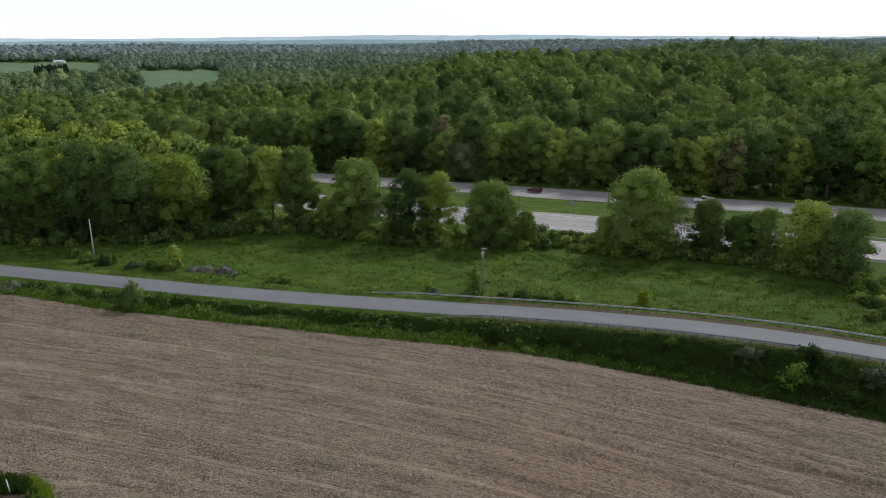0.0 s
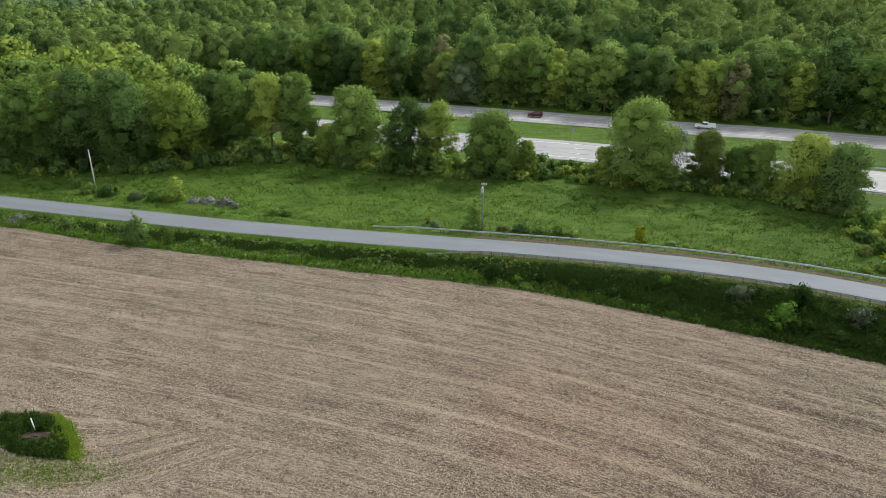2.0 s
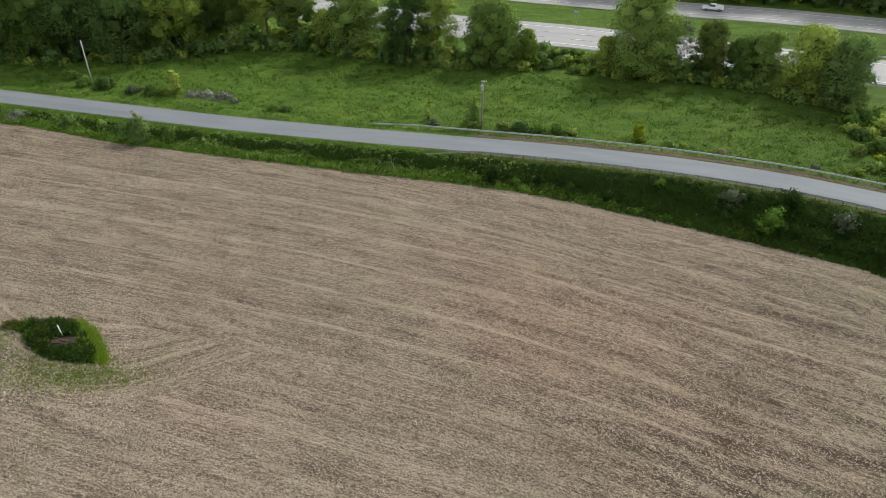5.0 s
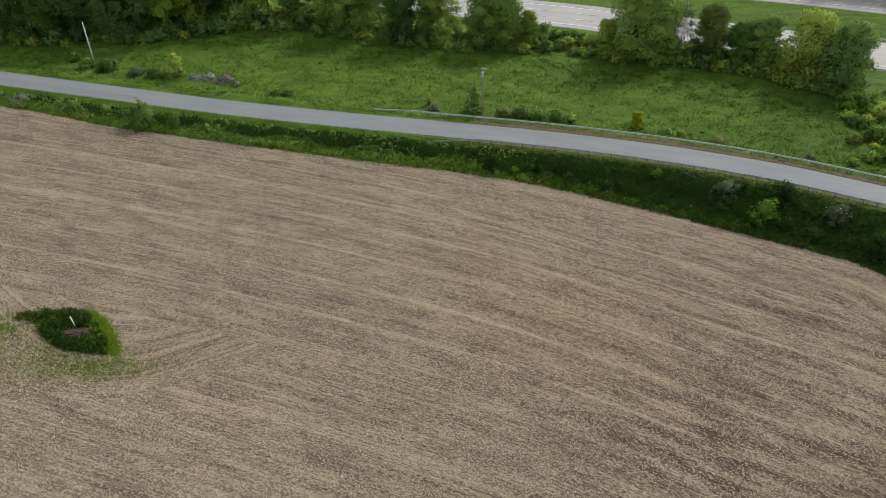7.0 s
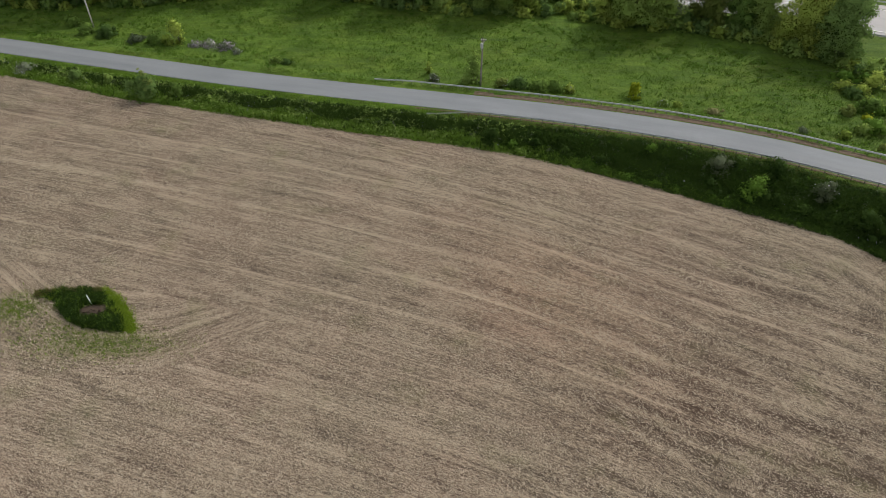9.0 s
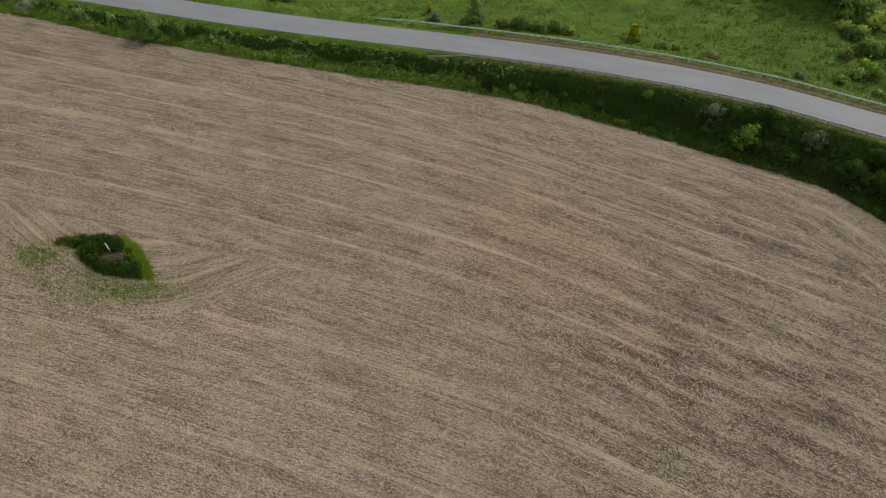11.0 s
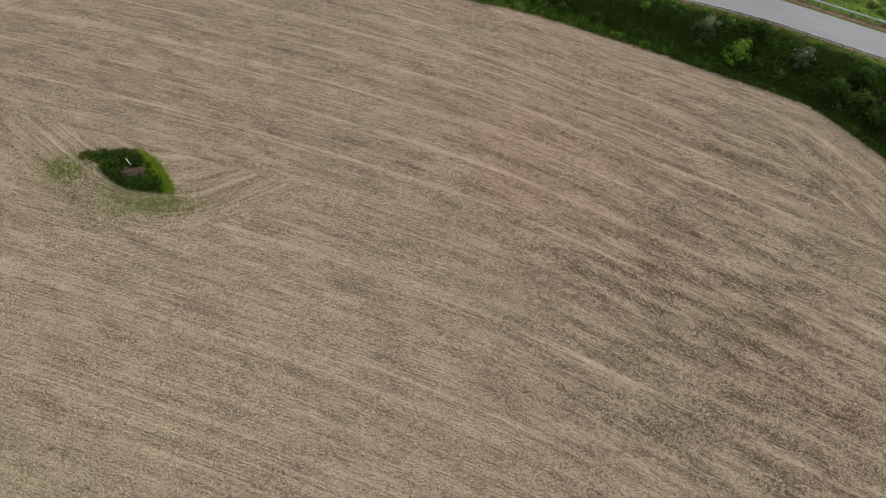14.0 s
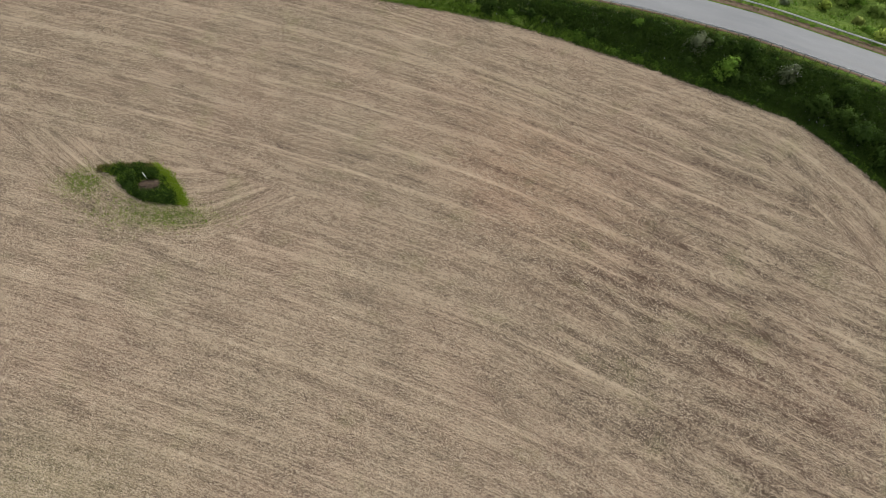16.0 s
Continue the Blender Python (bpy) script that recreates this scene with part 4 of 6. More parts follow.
def ridge(name, r, top, rough, colour, seed, haze_glow):
    """A far wooded ridge, a plain backdrop; haze put into its colour and glow."""
    g = np.random.default_rng(seed)
    az = np.radians(np.linspace(-44, 44, 900))
    h = np.zeros(len(az))
    for k in range(1, 40):
        h += g.normal() / k ** 1.05 * np.sin(az * k * 7 + g.uniform(0, 6.3))
    h = top + rough * h + g.normal(size=len(az)) * rough * 0.05
    vs, fs = [], []
    for a, hh in zip(az, h):
        vs += [(r * 0.96 * math.sin(a), r * 0.96 * math.cos(a), -30), (r * math.sin(a), r * math.cos(a), hh)]
    for k in range(len(az) - 1):
        fs.append((2 * k, 2 * k + 2, 2 * k + 3, 2 * k + 1))
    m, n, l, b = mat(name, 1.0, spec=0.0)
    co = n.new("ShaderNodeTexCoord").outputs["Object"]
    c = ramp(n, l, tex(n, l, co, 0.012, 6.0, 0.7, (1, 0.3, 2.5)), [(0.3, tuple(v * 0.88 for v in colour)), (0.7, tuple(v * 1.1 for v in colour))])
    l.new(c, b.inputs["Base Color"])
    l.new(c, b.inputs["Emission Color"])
    b.inputs["Emission Strength"].default_value = haze_glow
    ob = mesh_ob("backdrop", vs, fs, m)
    return tagged(ob, "wooded ridge on the horizon, haze put into its pale blue colour and glow", "ridge", kind="structure")


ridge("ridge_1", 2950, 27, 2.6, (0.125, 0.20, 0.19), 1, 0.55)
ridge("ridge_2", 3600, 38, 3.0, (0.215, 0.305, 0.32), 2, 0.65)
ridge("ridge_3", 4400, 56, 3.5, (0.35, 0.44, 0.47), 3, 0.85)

# far barn, conifer stand and a small roof in the valley
def barn(x, y, lx, ly, h, rot, label):
    t = empty("barn", pose(x, y, float(land(x, y)[0]) + 0.5, 0, 0, rot), label, "barn")
    part("wall", box(lx, ly, h, (0, 0, h / 2)), M_WHITE, t)
    bm = bmesh.new()
    pts = [(-lx / 2 - 0.6, -ly / 2 - 0.8, h), (lx / 2 + 0.6, -ly / 2 - 0.8, h), (lx / 2 + 0.6, 0, h + ly * 0.32), (-lx / 2 - 0.6, 0, h + ly * 0.32), (-lx / 2 - 0.6, ly / 2 + 0.8, h), (lx / 2 + 0.6, ly / 2 + 0.8, h)]
    v = [bm.verts.new(p) for p in pts]
    for f in ((0, 1, 2, 3), (3, 2, 5, 4), (0, 3, 4), (1, 5, 2), (0, 4, 5, 1)):
        bm.faces.new([v[i] for i in f])
    part("roof", bm, M_ROOF, t, "pale sheet-metal roof")
    part("door", box(3.4, 0.12, h * 0.7, (0, -ly / 2 - 0.05, h * 0.35)), M_POST, t, "dark sliding door")


def polar(az, r):
    return r * math.sin(radians(az)), r * math.cos(radians(az))


barn(*polar(-27.4, 1540), 20, 9, 3.5, -12, "distant white barn with a pale roof beside a crop field")
barn(*polar(-23.6, 1120), 20, 9, 3, 10, "low pale farm shed among trees in the valley")
barn(*polar(27.0, 620), 11, 8, 6, 20, "white house roof showing between forest trees")


def conifer(x, y, H, W, seed):
    g = np.random.default_rng(seed)
    t = empty("conifer", pose(x, y, float(land(x, y)[0])), "distant dark conifer in a stand beside a crop field", "tree", "conifer stand")
    part("trunk", tube([(0, 0, -0.3), (0, 0, H * 0.9)], [0.3, 0.08], 6), M_BARK, t)
    vs, fs = [], []
    for k in range(6):
        z0, z1, rr = H * (0.06 + 0.14 * k), H * (0.34 + 0.135 * k), W / 2 * (1 - 0.135 * k)
        base = len(vs)
        for j in range(14):
            a = 2 * math.pi * j / 14
            q = rr * (1.0 if j % 2 else 0.72) * g.uniform(0.85, 1.15)
            vs.append((q * math.cos(a), q * math.sin(a), z0 + g.uniform(-0.4, 0.4)))
        vs.append((0, 0, min(z1, H)))
        fs += [(base + j, base + (j + 1) % 14, base + 14) for j in range(14)]
    mesh_ob("crown", vs, fs, LEAF["conifer"], t)
    return t


first = None
for k in range(26):
    x, y = polar(-28.95 + (k % 13) * 0.16 + rng.uniform(-0.04, 0.04), 1040 + 10 * (k // 13) + rng.uniform(-5, 5))
    if first is None:
        first = conifer(x, y, 25, 15, 5)
    else:
        copy_thing(first, pose(x, y, float(land(x, y)[0]), 0, 0, rng.uniform(0, 360)) @ Matrix.Scale(rng.uniform(0.88, 1.04), 4))


# ---- shrubs ----
def shrub(x, y, H, W, leaf="mid", seed=0, label="", n=None, size=0.2, group="", flowers=0, name="shrub", z=None, h0=0.05):
    g = np.random.default_rng(seed)
    zz = float(land(x, y)[0]) if z is None else z
    if x > 0 and group == BANK:  # bank bushes take dimmed leaves: the bank's shade is in their colour
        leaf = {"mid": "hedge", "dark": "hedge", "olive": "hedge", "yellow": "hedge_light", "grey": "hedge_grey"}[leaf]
    t = empty(name, pose(x, y, zz - 0.05), label, "shrub", group)
    lb = [(c * np.array([*(g.uniform(0.55, 1.30) * np.ones(2)), g.uniform(0.72, 1.12)]), r * g.uniform(0.65, 1.15)) for c, r in crown_lobes(-H * 0.25, H, W, g, 12)]
    bm = bmesh.new()
    for c, r in lb[:7]:
        tube([(c[0] * 0.1, c[1] * 0.1, -0.1), (c[0] * 0.5, c[1] * 0.5, c[2] * 0.5), tuple(c)], [0.05, 0.035, 0.012], 5, bm)
    part("stem", bm, M_BARK, t)
    q, nr = crown_mesh(lb, n or int(300 * H * W / 3 + 400), size * 0.85, g, shell=0.6, core=0.6)
    soup("crown", q, 4, LEAF[leaf], t, normals=nr)
    if flowers:
        q, nr = crown_mesh(lb, flowers, 0.14 if "lilac" in label else 0.11, g, shell=0.1)
        soup("blossom", q, 4, LILAC if "lilac" in label else PETAL, t, "lilac and white blossom" if "lilac" in label else "pale blossom", normals=nr)
    return t


BANK = "roadside bushes on the bank"
shrub(-56.8, 121.6, 4.8, 6.4, "dark", 201, "large loose willow bush at the field edge", 3600, 0.18, BANK)
shrub(-56.4, 121.9, 6.2, 3.0, "olive", 202, "thin upright willow shoots out of a bush", 900, 0.16, BANK)
shrub(-50.4, 121.4, 3.4, 2.8, "mid", 203, "small round green bush on the road bank", None, 0.2, BANK)
shrub(-72.5, 128.6, 2.2, 3.6, "dark", 204, "low dark green bush at the field edge", None, 0.2, BANK)
shrub(-65.5, 127.2, 1.6, 3.0, "mid", 205, "low green bush on the road bank", None, 0.2, BANK)
shrub(-84.0, 132.4, 1.4, 5.0, "grey", 206, "patch of pale flowering weeds by the field", None, 0.16, BANK, 120)
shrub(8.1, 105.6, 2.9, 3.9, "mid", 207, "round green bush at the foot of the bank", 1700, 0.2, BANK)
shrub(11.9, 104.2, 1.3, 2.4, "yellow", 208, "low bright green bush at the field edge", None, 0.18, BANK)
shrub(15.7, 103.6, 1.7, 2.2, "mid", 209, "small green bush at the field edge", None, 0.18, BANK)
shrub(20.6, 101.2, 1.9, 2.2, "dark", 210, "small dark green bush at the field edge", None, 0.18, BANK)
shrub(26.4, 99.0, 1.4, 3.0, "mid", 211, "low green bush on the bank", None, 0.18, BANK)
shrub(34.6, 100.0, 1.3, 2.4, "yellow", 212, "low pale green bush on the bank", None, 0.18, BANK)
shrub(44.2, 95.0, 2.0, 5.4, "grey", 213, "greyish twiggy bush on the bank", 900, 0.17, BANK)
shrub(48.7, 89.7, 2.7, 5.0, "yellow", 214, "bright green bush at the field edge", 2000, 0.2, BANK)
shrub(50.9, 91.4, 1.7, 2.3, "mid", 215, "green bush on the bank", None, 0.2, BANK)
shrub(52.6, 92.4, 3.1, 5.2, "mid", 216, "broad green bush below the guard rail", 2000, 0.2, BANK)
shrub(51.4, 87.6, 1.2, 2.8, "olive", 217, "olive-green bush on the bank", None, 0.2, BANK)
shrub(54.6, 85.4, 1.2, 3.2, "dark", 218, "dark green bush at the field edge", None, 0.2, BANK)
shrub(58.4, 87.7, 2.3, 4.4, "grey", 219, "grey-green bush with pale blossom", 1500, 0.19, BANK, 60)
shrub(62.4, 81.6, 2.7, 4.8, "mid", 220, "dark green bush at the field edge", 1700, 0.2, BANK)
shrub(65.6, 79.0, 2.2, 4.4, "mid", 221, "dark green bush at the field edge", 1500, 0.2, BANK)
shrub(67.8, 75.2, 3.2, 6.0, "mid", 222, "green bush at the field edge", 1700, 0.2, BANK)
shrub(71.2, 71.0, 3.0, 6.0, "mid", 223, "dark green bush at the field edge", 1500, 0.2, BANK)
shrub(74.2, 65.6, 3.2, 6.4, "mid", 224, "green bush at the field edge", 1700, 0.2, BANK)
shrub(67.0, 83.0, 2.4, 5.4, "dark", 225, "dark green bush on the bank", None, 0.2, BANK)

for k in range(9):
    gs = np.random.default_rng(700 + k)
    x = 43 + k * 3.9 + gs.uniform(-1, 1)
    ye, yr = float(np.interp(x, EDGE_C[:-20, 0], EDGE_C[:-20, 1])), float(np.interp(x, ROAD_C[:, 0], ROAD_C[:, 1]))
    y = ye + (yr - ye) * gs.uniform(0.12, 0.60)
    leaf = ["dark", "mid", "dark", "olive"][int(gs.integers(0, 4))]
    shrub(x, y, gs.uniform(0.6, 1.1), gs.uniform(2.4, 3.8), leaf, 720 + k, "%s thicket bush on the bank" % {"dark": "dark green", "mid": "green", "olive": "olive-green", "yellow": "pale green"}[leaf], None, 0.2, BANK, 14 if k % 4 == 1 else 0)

VERGE = "bushes along the meadow side of the road"
shrub(-83.0, 154.0, 2.6, 3.4, "mid", 241, "round green bush near a leaning pole", None, 0.22, VERGE)
shrub(-78.6, 150.2, 2.3, 4.4, "mid", 242, "low green bush near a leaning pole", None, 0.22, VERGE)
shrub(-73.6, 149.0, 2.9, 5.6, "dark", 243, "dark green bush at the foot of a pole", 1700, 0.22, VERGE)
shrub(-66.5, 146.6, 1.3, 4.6, "grey", 244, "low greyish weeds by the road", None, 0.18, VERGE)
shrub(-62.2, 145.6, 2.2, 3.6, "mid", 245, "low green bush by the road", None, 0.2, VERGE)
shrub(-57.0, 145.0, 5.4, 4.8, "yellow", 246, "loose yellow-green sapling by the road", 1100, 0.22, VERGE)
shrub(-59.6, 145.4, 1.9, 2.8, "yellow", 247, "pale green bush by the road", None, 0.2, VERGE)
shrub(-53.0, 144.0, 0.6, 3.4, "grey", 338, "bed of lilac and white flowers in the meadow", None, 0.13, VERGE, 300)
shrub(-50.0, 143.6, 0.8, 4.6, "grey", 248, "bed of lilac and white flowers in the meadow", None, 0.15, VERGE, 420)
shrub(-46.4, 142.8, 0.8, 4.6, "grey", 249, "bed of lilac and white flowers in the meadow", None, 0.15, VERGE, 460)
shrub(-43.4, 140.4, 0.9, 2.2, "grey", 250, "small patch of pale flowers by the road", None, 0.14, VERGE, 120)
shrub(-34.4, 136.2, 1.5, 3.0, "mid", 251, "low green bush beside the road", None, 0.2, VERGE)
shrub(-32.0, 135.6, 1.1, 2.6, "dark", 252, "low green bush beside the road", None, 0.2, VERGE)
shrub(-1.9, 127.2, 1.9, 2.7, "grey", 253, "pale blossoming bush behind the guard rail", None, 0.18, VERGE, 140)
shrub(-2.9, 131.2, 2.5, 1.6, "yellow", 254, "small pale green sapling in the meadow", 240, 0.18, VERGE)
shrub(4.3, 126.4, 1.6, 2.8, "mid", 255, "low green bush behind the guard rail", None, 0.2, VERGE)
shrub(6.0, 127.4, 6.4, 4.4, "mid", 256, "tall green bush beside a utility pole", 1700, 0.2, VERGE)
shrub(11.4, 125.6, 2.2, 3.4, "olive", 257, "olive-green bush behind the guard rail", None, 0.2, VERGE, 40)
shrub(14.8, 125.2, 2.6, 5.2, "dark", 258, "dark green bush behind the guard rail", 1400, 0.2, VERGE)
shrub(18.4, 124.6, 2.1, 4.4, "mid", 259, "green bush behind the guard rail", None, 0.2, VERGE)
shrub(21.6, 124.2, 2.4, 3.8, "mid", 260, "round green bush behind the guard rail", None, 0.2, VERGE)
shrub(24.3, 123.4, 1.7, 2.4, "yellow", 261, "pale green bush behind the guard rail", None, 0.2, VERGE, 40)
shrub(36.3, 121.0, 3.3, 2.4, "lime", 262, "glowing yellow-green bush in the meadow", 2800, 0.18, VERGE)
shrub(40.9, 118.0, 1.7, 2.6, "mid", 263, "green bush with white blossom behind the guard rail", None, 0.18, VERGE, 80)
shrub(43.6, 117.4, 1.1, 2.0, "yellow", 264, "low pale bush behind the guard rail", None, 0.18, VERGE)
shrub(49.5, 114.5, 1.0, 4.6, "rust", 265, "patch of brown dry weeds behind the guard rail", None, 0.14, VERGE)
shrub(62.5, 106.6, 1.3, 2.6, "grey", 266, "grey dry bush behind the guard rail", None, 0.17, VERGE)
for k, (x, y, h, w, leaf) in enumerate([(74.4, 114.8, 1.9, 2.9, "olive"), (70.8, 107.6, 1.3, 2.6, "yellow"), (74.5, 108.8, 1.6, 3.2, "mid"), (79.0, 116.5, 2.4, 4.6, "mid"), (83.0, 112.0, 2.2, 4.4, "yellow"), (80.0, 106.0, 1.6, 3.6, "mid"), (86.5, 118.0, 2.8, 5.0, "mid"), (78.4, 122.6, 1.6, 4.0, "dark"), (84.0, 125.8, 2.6, 5.0, "yellow"), (90.0, 124.0, 3.0, 5.6, "mid"), (88.4, 131.5, 3.0, 5.4, "mid"), (93.6, 117.0, 2.6, 5.4, "mid"), (88.0, 105.0, 2.0, 4.6, "yellow"), (75.8, 103.4, 1.0, 2.4, "olive")]):
    shrub(x, y, h, w, leaf, 280 + k, "%s bush in the scrub at the meadow's end" % {"olive": "olive-green", "yellow": "pale green", "mid": "green", "dark": "dark green"}[leaf], None, 0.24, "scrub at the meadow's end")

SCRUB = [shrub(80 + 3 * k, 110, h, w, leaf, 310 + k, "%s low thicket bush in the scrub" % word, 520, 0.24, "scrub at the meadow's end", name="thicket_bush") for k, (h, w, leaf, word) in enumerate([(1.6, 4.2, "yellow", "bright green"), (1.3, 4.6, "hedge_light", "green"), (1.1, 3.6, "lime", "yellow-green")])]
gs = np.random.default_rng(515)
k = 0
while k < 62:
    x, y = gs.uniform(70, 104), gs.uniform(92, 134)
    d = float(to_curve(np.array([[x, y]]), ROAD_C)[0][0])
    if d > -7.0 or x < 72 + (y - 100) * 0.22 or gs.uniform() > np.interp(x, [70, 84], [0.35, 1.0]):
        continue
    if k < 3:
        SCRUB[k].matrix_world = pose(x, y, float(land(x, y)[0]) - 0.05)
    else:
        copy_thing(SCRUB[int(gs.choice([0, 0, 1, 1, 1, 2]))], pose(x, y, float(land(x, y)[0]) - 0.05, 0, 0, gs.uniform(0, 360)) @ Matrix.Scale(gs.uniform(0.6, 1.2), 4))
    k += 1

# undergrowth along the foot of the tree row and the wood
UNDER = []
for k, (leaf, h, w) in enumerate([("mid", 2.6, 4.6), ("dark", 3.2, 4.6), ("yellow", 2.0, 4.0)]):
    UNDER.append(shrub(-30 + 6 * k, 172, h, w, leaf, 320 + k, "%s undergrowth bush at the tree line" % {"mid": "green", "dark": "dark green", "yellow": "pale green"}[leaf], 440, 0.32, "undergrowth at the tree line", name="undergrowth_bush"))
line = np.array([(-112, 164.5), (-95, 164.5), (-78, 165.0), (-62, 168.0), (-50, 174.5), (-38, 174.0), (-26, 169.5), (-14, 164.6), (-4, 162.6), (8, 160.4), (18, 160.2), (27, 159.6), (38, 154.2), (48, 152.4), (57, 149.8), (66, 147.0), (72, 142.4), (79, 135.0), (86, 128.0)])
seg = np.concatenate([[0], np.cumsum(np.linalg.norm(np.diff(line, axis=0), axis=1))])
t, k = 0.5, 0
while t < seg[-1]:
    x, y = np.interp(t, seg, line[:, 0]) + rng.uniform(-1, 1), np.interp(t, seg, line[:, 1]) + rng.uniform(-1.0, 3.0)
    s = rng.uniform(0.6, 1.3)
    m = pose(x, y, float(land(x, y)[0]) - 0.05, 0, 0, rng.uniform(0, 360)) @ Matrix.Scale(s, 4)
    if k < 3:
        UNDER[k].matrix_world = pose(x, y, float(land(x, y)[0]) - 0.05)
    else:
        copy_thing(UNDER[rng.integers(0, 3)], m)
    k += 1
    t += rng.uniform(1.2, 2.2)
# denser growth behind it, between the trunks
for t in np.arange(seg[-1] * 0.28, seg[-1] * 0.86, 2.2):
    x, y = np.interp(t, seg, line[:, 0]) + rng.uniform(-1, 1), np.interp(t, seg, line[:, 1]) + rng.uniform(3.5, 9.0)
    copy_thing(UNDER[rng.integers(0, 3)], pose(x, y, float(land(x, y)[0]) - 0.05, 0, 0, rng.uniform(0, 360)) @ Matrix.Scale(rng.uniform(0.8, 1.4), 4))
for k in range(16):
    x, y = -53 + 1.6 * k + rng.uniform(-1, 1), 184 + rng.uniform(-3, 6) - 0.25 * k
    copy_thing(UNDER[rng.integers(0, 3)], pose(x, y, float(land(x, y)[0]) - 0.05, 0, 0, rng.uniform(0, 360)) @ Matrix.Scale(rng.uniform(1.0, 1.6), 4))
# a low hedge between the row and the highway
for x in np.arange(20, 40, 2.3):
    y = float(np.interp(x, [20, 40], [168.5, 161.0])) + rng.uniform(-2.5, 2.5)
    copy_thing(UNDER[rng.integers(0, 3)], pose(x, y, -0.1, 0, 0, rng.uniform(0, 360)) @ Matrix.Scale(rng.uniform(0.55, 0.85), 4))
# bushes at the foot of the forest edge
for x in np.arange(-40, 160, 4.2):
    i = int(np.argmin(np.abs(HF_C[:, 0] - x)))
    d = unit(HF_C[i + 1, :2] - HF_C[i - 1, :2])
    p = HF_C[i, :2] + np.array([-d[1], d[0]]) * (12.5 + rng.uniform(-1.2, 2.0))
    copy_thing(UNDER[rng.integers(0, 3)], pose(p[0], p[1], float(land(p[0], p[1])[0]), 0, 0, rng.uniform(0, 360)) @ Matrix.Scale(rng.uniform(0.8, 1.5), 4))


# ---- grass ----
def blades(name, x, y, height, per, material, label, g, spread=0.25, category="grass", lean=0.5):
    """Tufts of grass, a few tapering blades each."""
    n = len(x)
    z = land(x, y)
    bx = x[:, None] + g.normal(size=(n, per)) * spread
    by = y[:, None] + g.normal(size=(n, per)) * spread
    h = height[:, None] * g.uniform(0.6, 1.2, (n, per))
    a = g.uniform(0, 6.283, (n, per))
    w = h * g.uniform(0.10, 0.22, (n, per))
    base = np.stack([bx, by, np.repeat(z[:, None] - 0.03, per, 1)], -1)
    across = np.stack([np.cos(a) * w, np.sin(a) * w, 0 * a], -1)
    tip = base + np.stack([g.normal(size=(n, per)) * h * lean, g.normal(size=(n, per)) * h * lean, h], -1)
    tri = np.stack([base - across, base + across, tip], -2)
    return tagged(soup(name, tri.reshape(-1, 3), 3, material), label, category, kind="stuff")


g = np.random.default_rng(21)
x = g.uniform(-112, 80, 90000)
k_edge = np.interp(x, EDGE_C[:-20, 0], EDGE_C[:-20, 1])
k_road = np.interp(x, ROAD_C[:, 0], ROAD_C[:, 1])
y = k_edge + (k_road - k_edge) * g.uniform(-0.03, 0.80, len(x)) ** 1.0
e, _ = to_curve(np.c_[x, y], EDGE_C)
d, _ = to_curve(np.c_[x, y], ROAD_C)
ok = (e < 0.35) & (d > 3.6)
x, y, e, d = x[ok], y[ok], e[ok], d[ok]
pick = g.uniform(size=len(x)) < 0.5
x, y, e, d = x[pick], y[pick], e[pick], d[pick]
low = (-e < np.interp(x, [-110, 0, 30], [3.4, 3.0, 2.0]) + 0.8 * np.sin(x * 0.4)) | (d < np.interp(x, [-110, 0, 30], [5.6, 5.2, 4.6]))
# fewer bright blades to the right: the bank's shade put into the mix
low &= g.uniform(size=len(x)) < np.interp(x, [-110, 10, 32, 50, 80], [0.97, 0.90, 0.35, 0.04, 0.02])
hgt = 0.50 + 0.2 * np.sin(x * 0.9) * np.sin(y * 1.3)
lush = low & ~((d < 5.0) & (x > 2))
blades("grass", x[lush], y[lush], hgt[lush] * np.where(d[lush] < 4.9, 0.5, 1.0), 5, GRASS, "lush bright green weeds along the field edge and verge", g, 0.22)
dry = (d < 5.6 + 0.5 * np.sin(x * 0.8)) & (x > 2) & (g.uniform(size=len(x)) < 0.7)
blades("grass", x[dry], y[dry], 0.22 + 0 * x[dry], 4, GRASS_DRY, "dry brown grass under the guard rail", g, 0.2)
low |= dry
blades("grass", x[~low], y[~low], np.where(d[~low] < 6.4, 0.28, 0.25 + hgt[~low]), 5, GRASS_DARK, "tall grass covering the road bank, shade put into its dark green", g, 0.22)
x = g.uniform(-112, 12, 9000)
y = np.interp(x, ROAD_C[:, 0], ROAD_C[:, 1]) + g.choice([-1, 1], len(x)) * g.uniform(2.8, 6.2, len(x))
d, _ = to_curve(np.c_[x, y], ROAD_C)
ok = (np.abs(d) > 3.0) & (np.abs(d) < 5.2 + 0.6 * np.sin(x * 0.5)) & (g.uniform(size=len(x)) < 0.55 + 0.4 * np.sin(x * 0.37 + 1))
blades("grass", x[ok], y[ok], g.uniform(0.12, 0.3, ok.sum()), 5, GRASS_PALE, "pale mown grass along the edges of the lane", g, 0.25)
x = g.uniform(-112, 95, 46000)
y = np.interp(x, ROAD_C[:, 0], ROAD_C[:, 1]) + g.uniform(3, 52, len(x))
d, _ = to_curve(np.c_[x, y], ROAD_C)
h1, _ = to_curve(np.c_[x, y], HN_C)
ok = (d < -3.4) & (h1 > 12)
clump = np.sin(x * 0.9 + 2 * np.sin(y * 0.31)) * np.sin(y * 1.4 + 2 * np.sin(x * 0.27)) + 0.6 * np.sin(x * 0.31 + y * 0.5)
ok &= g.uniform(size=len(x)) < 0.5 + 0.5 * clump
x, y = x[ok], y[ok]
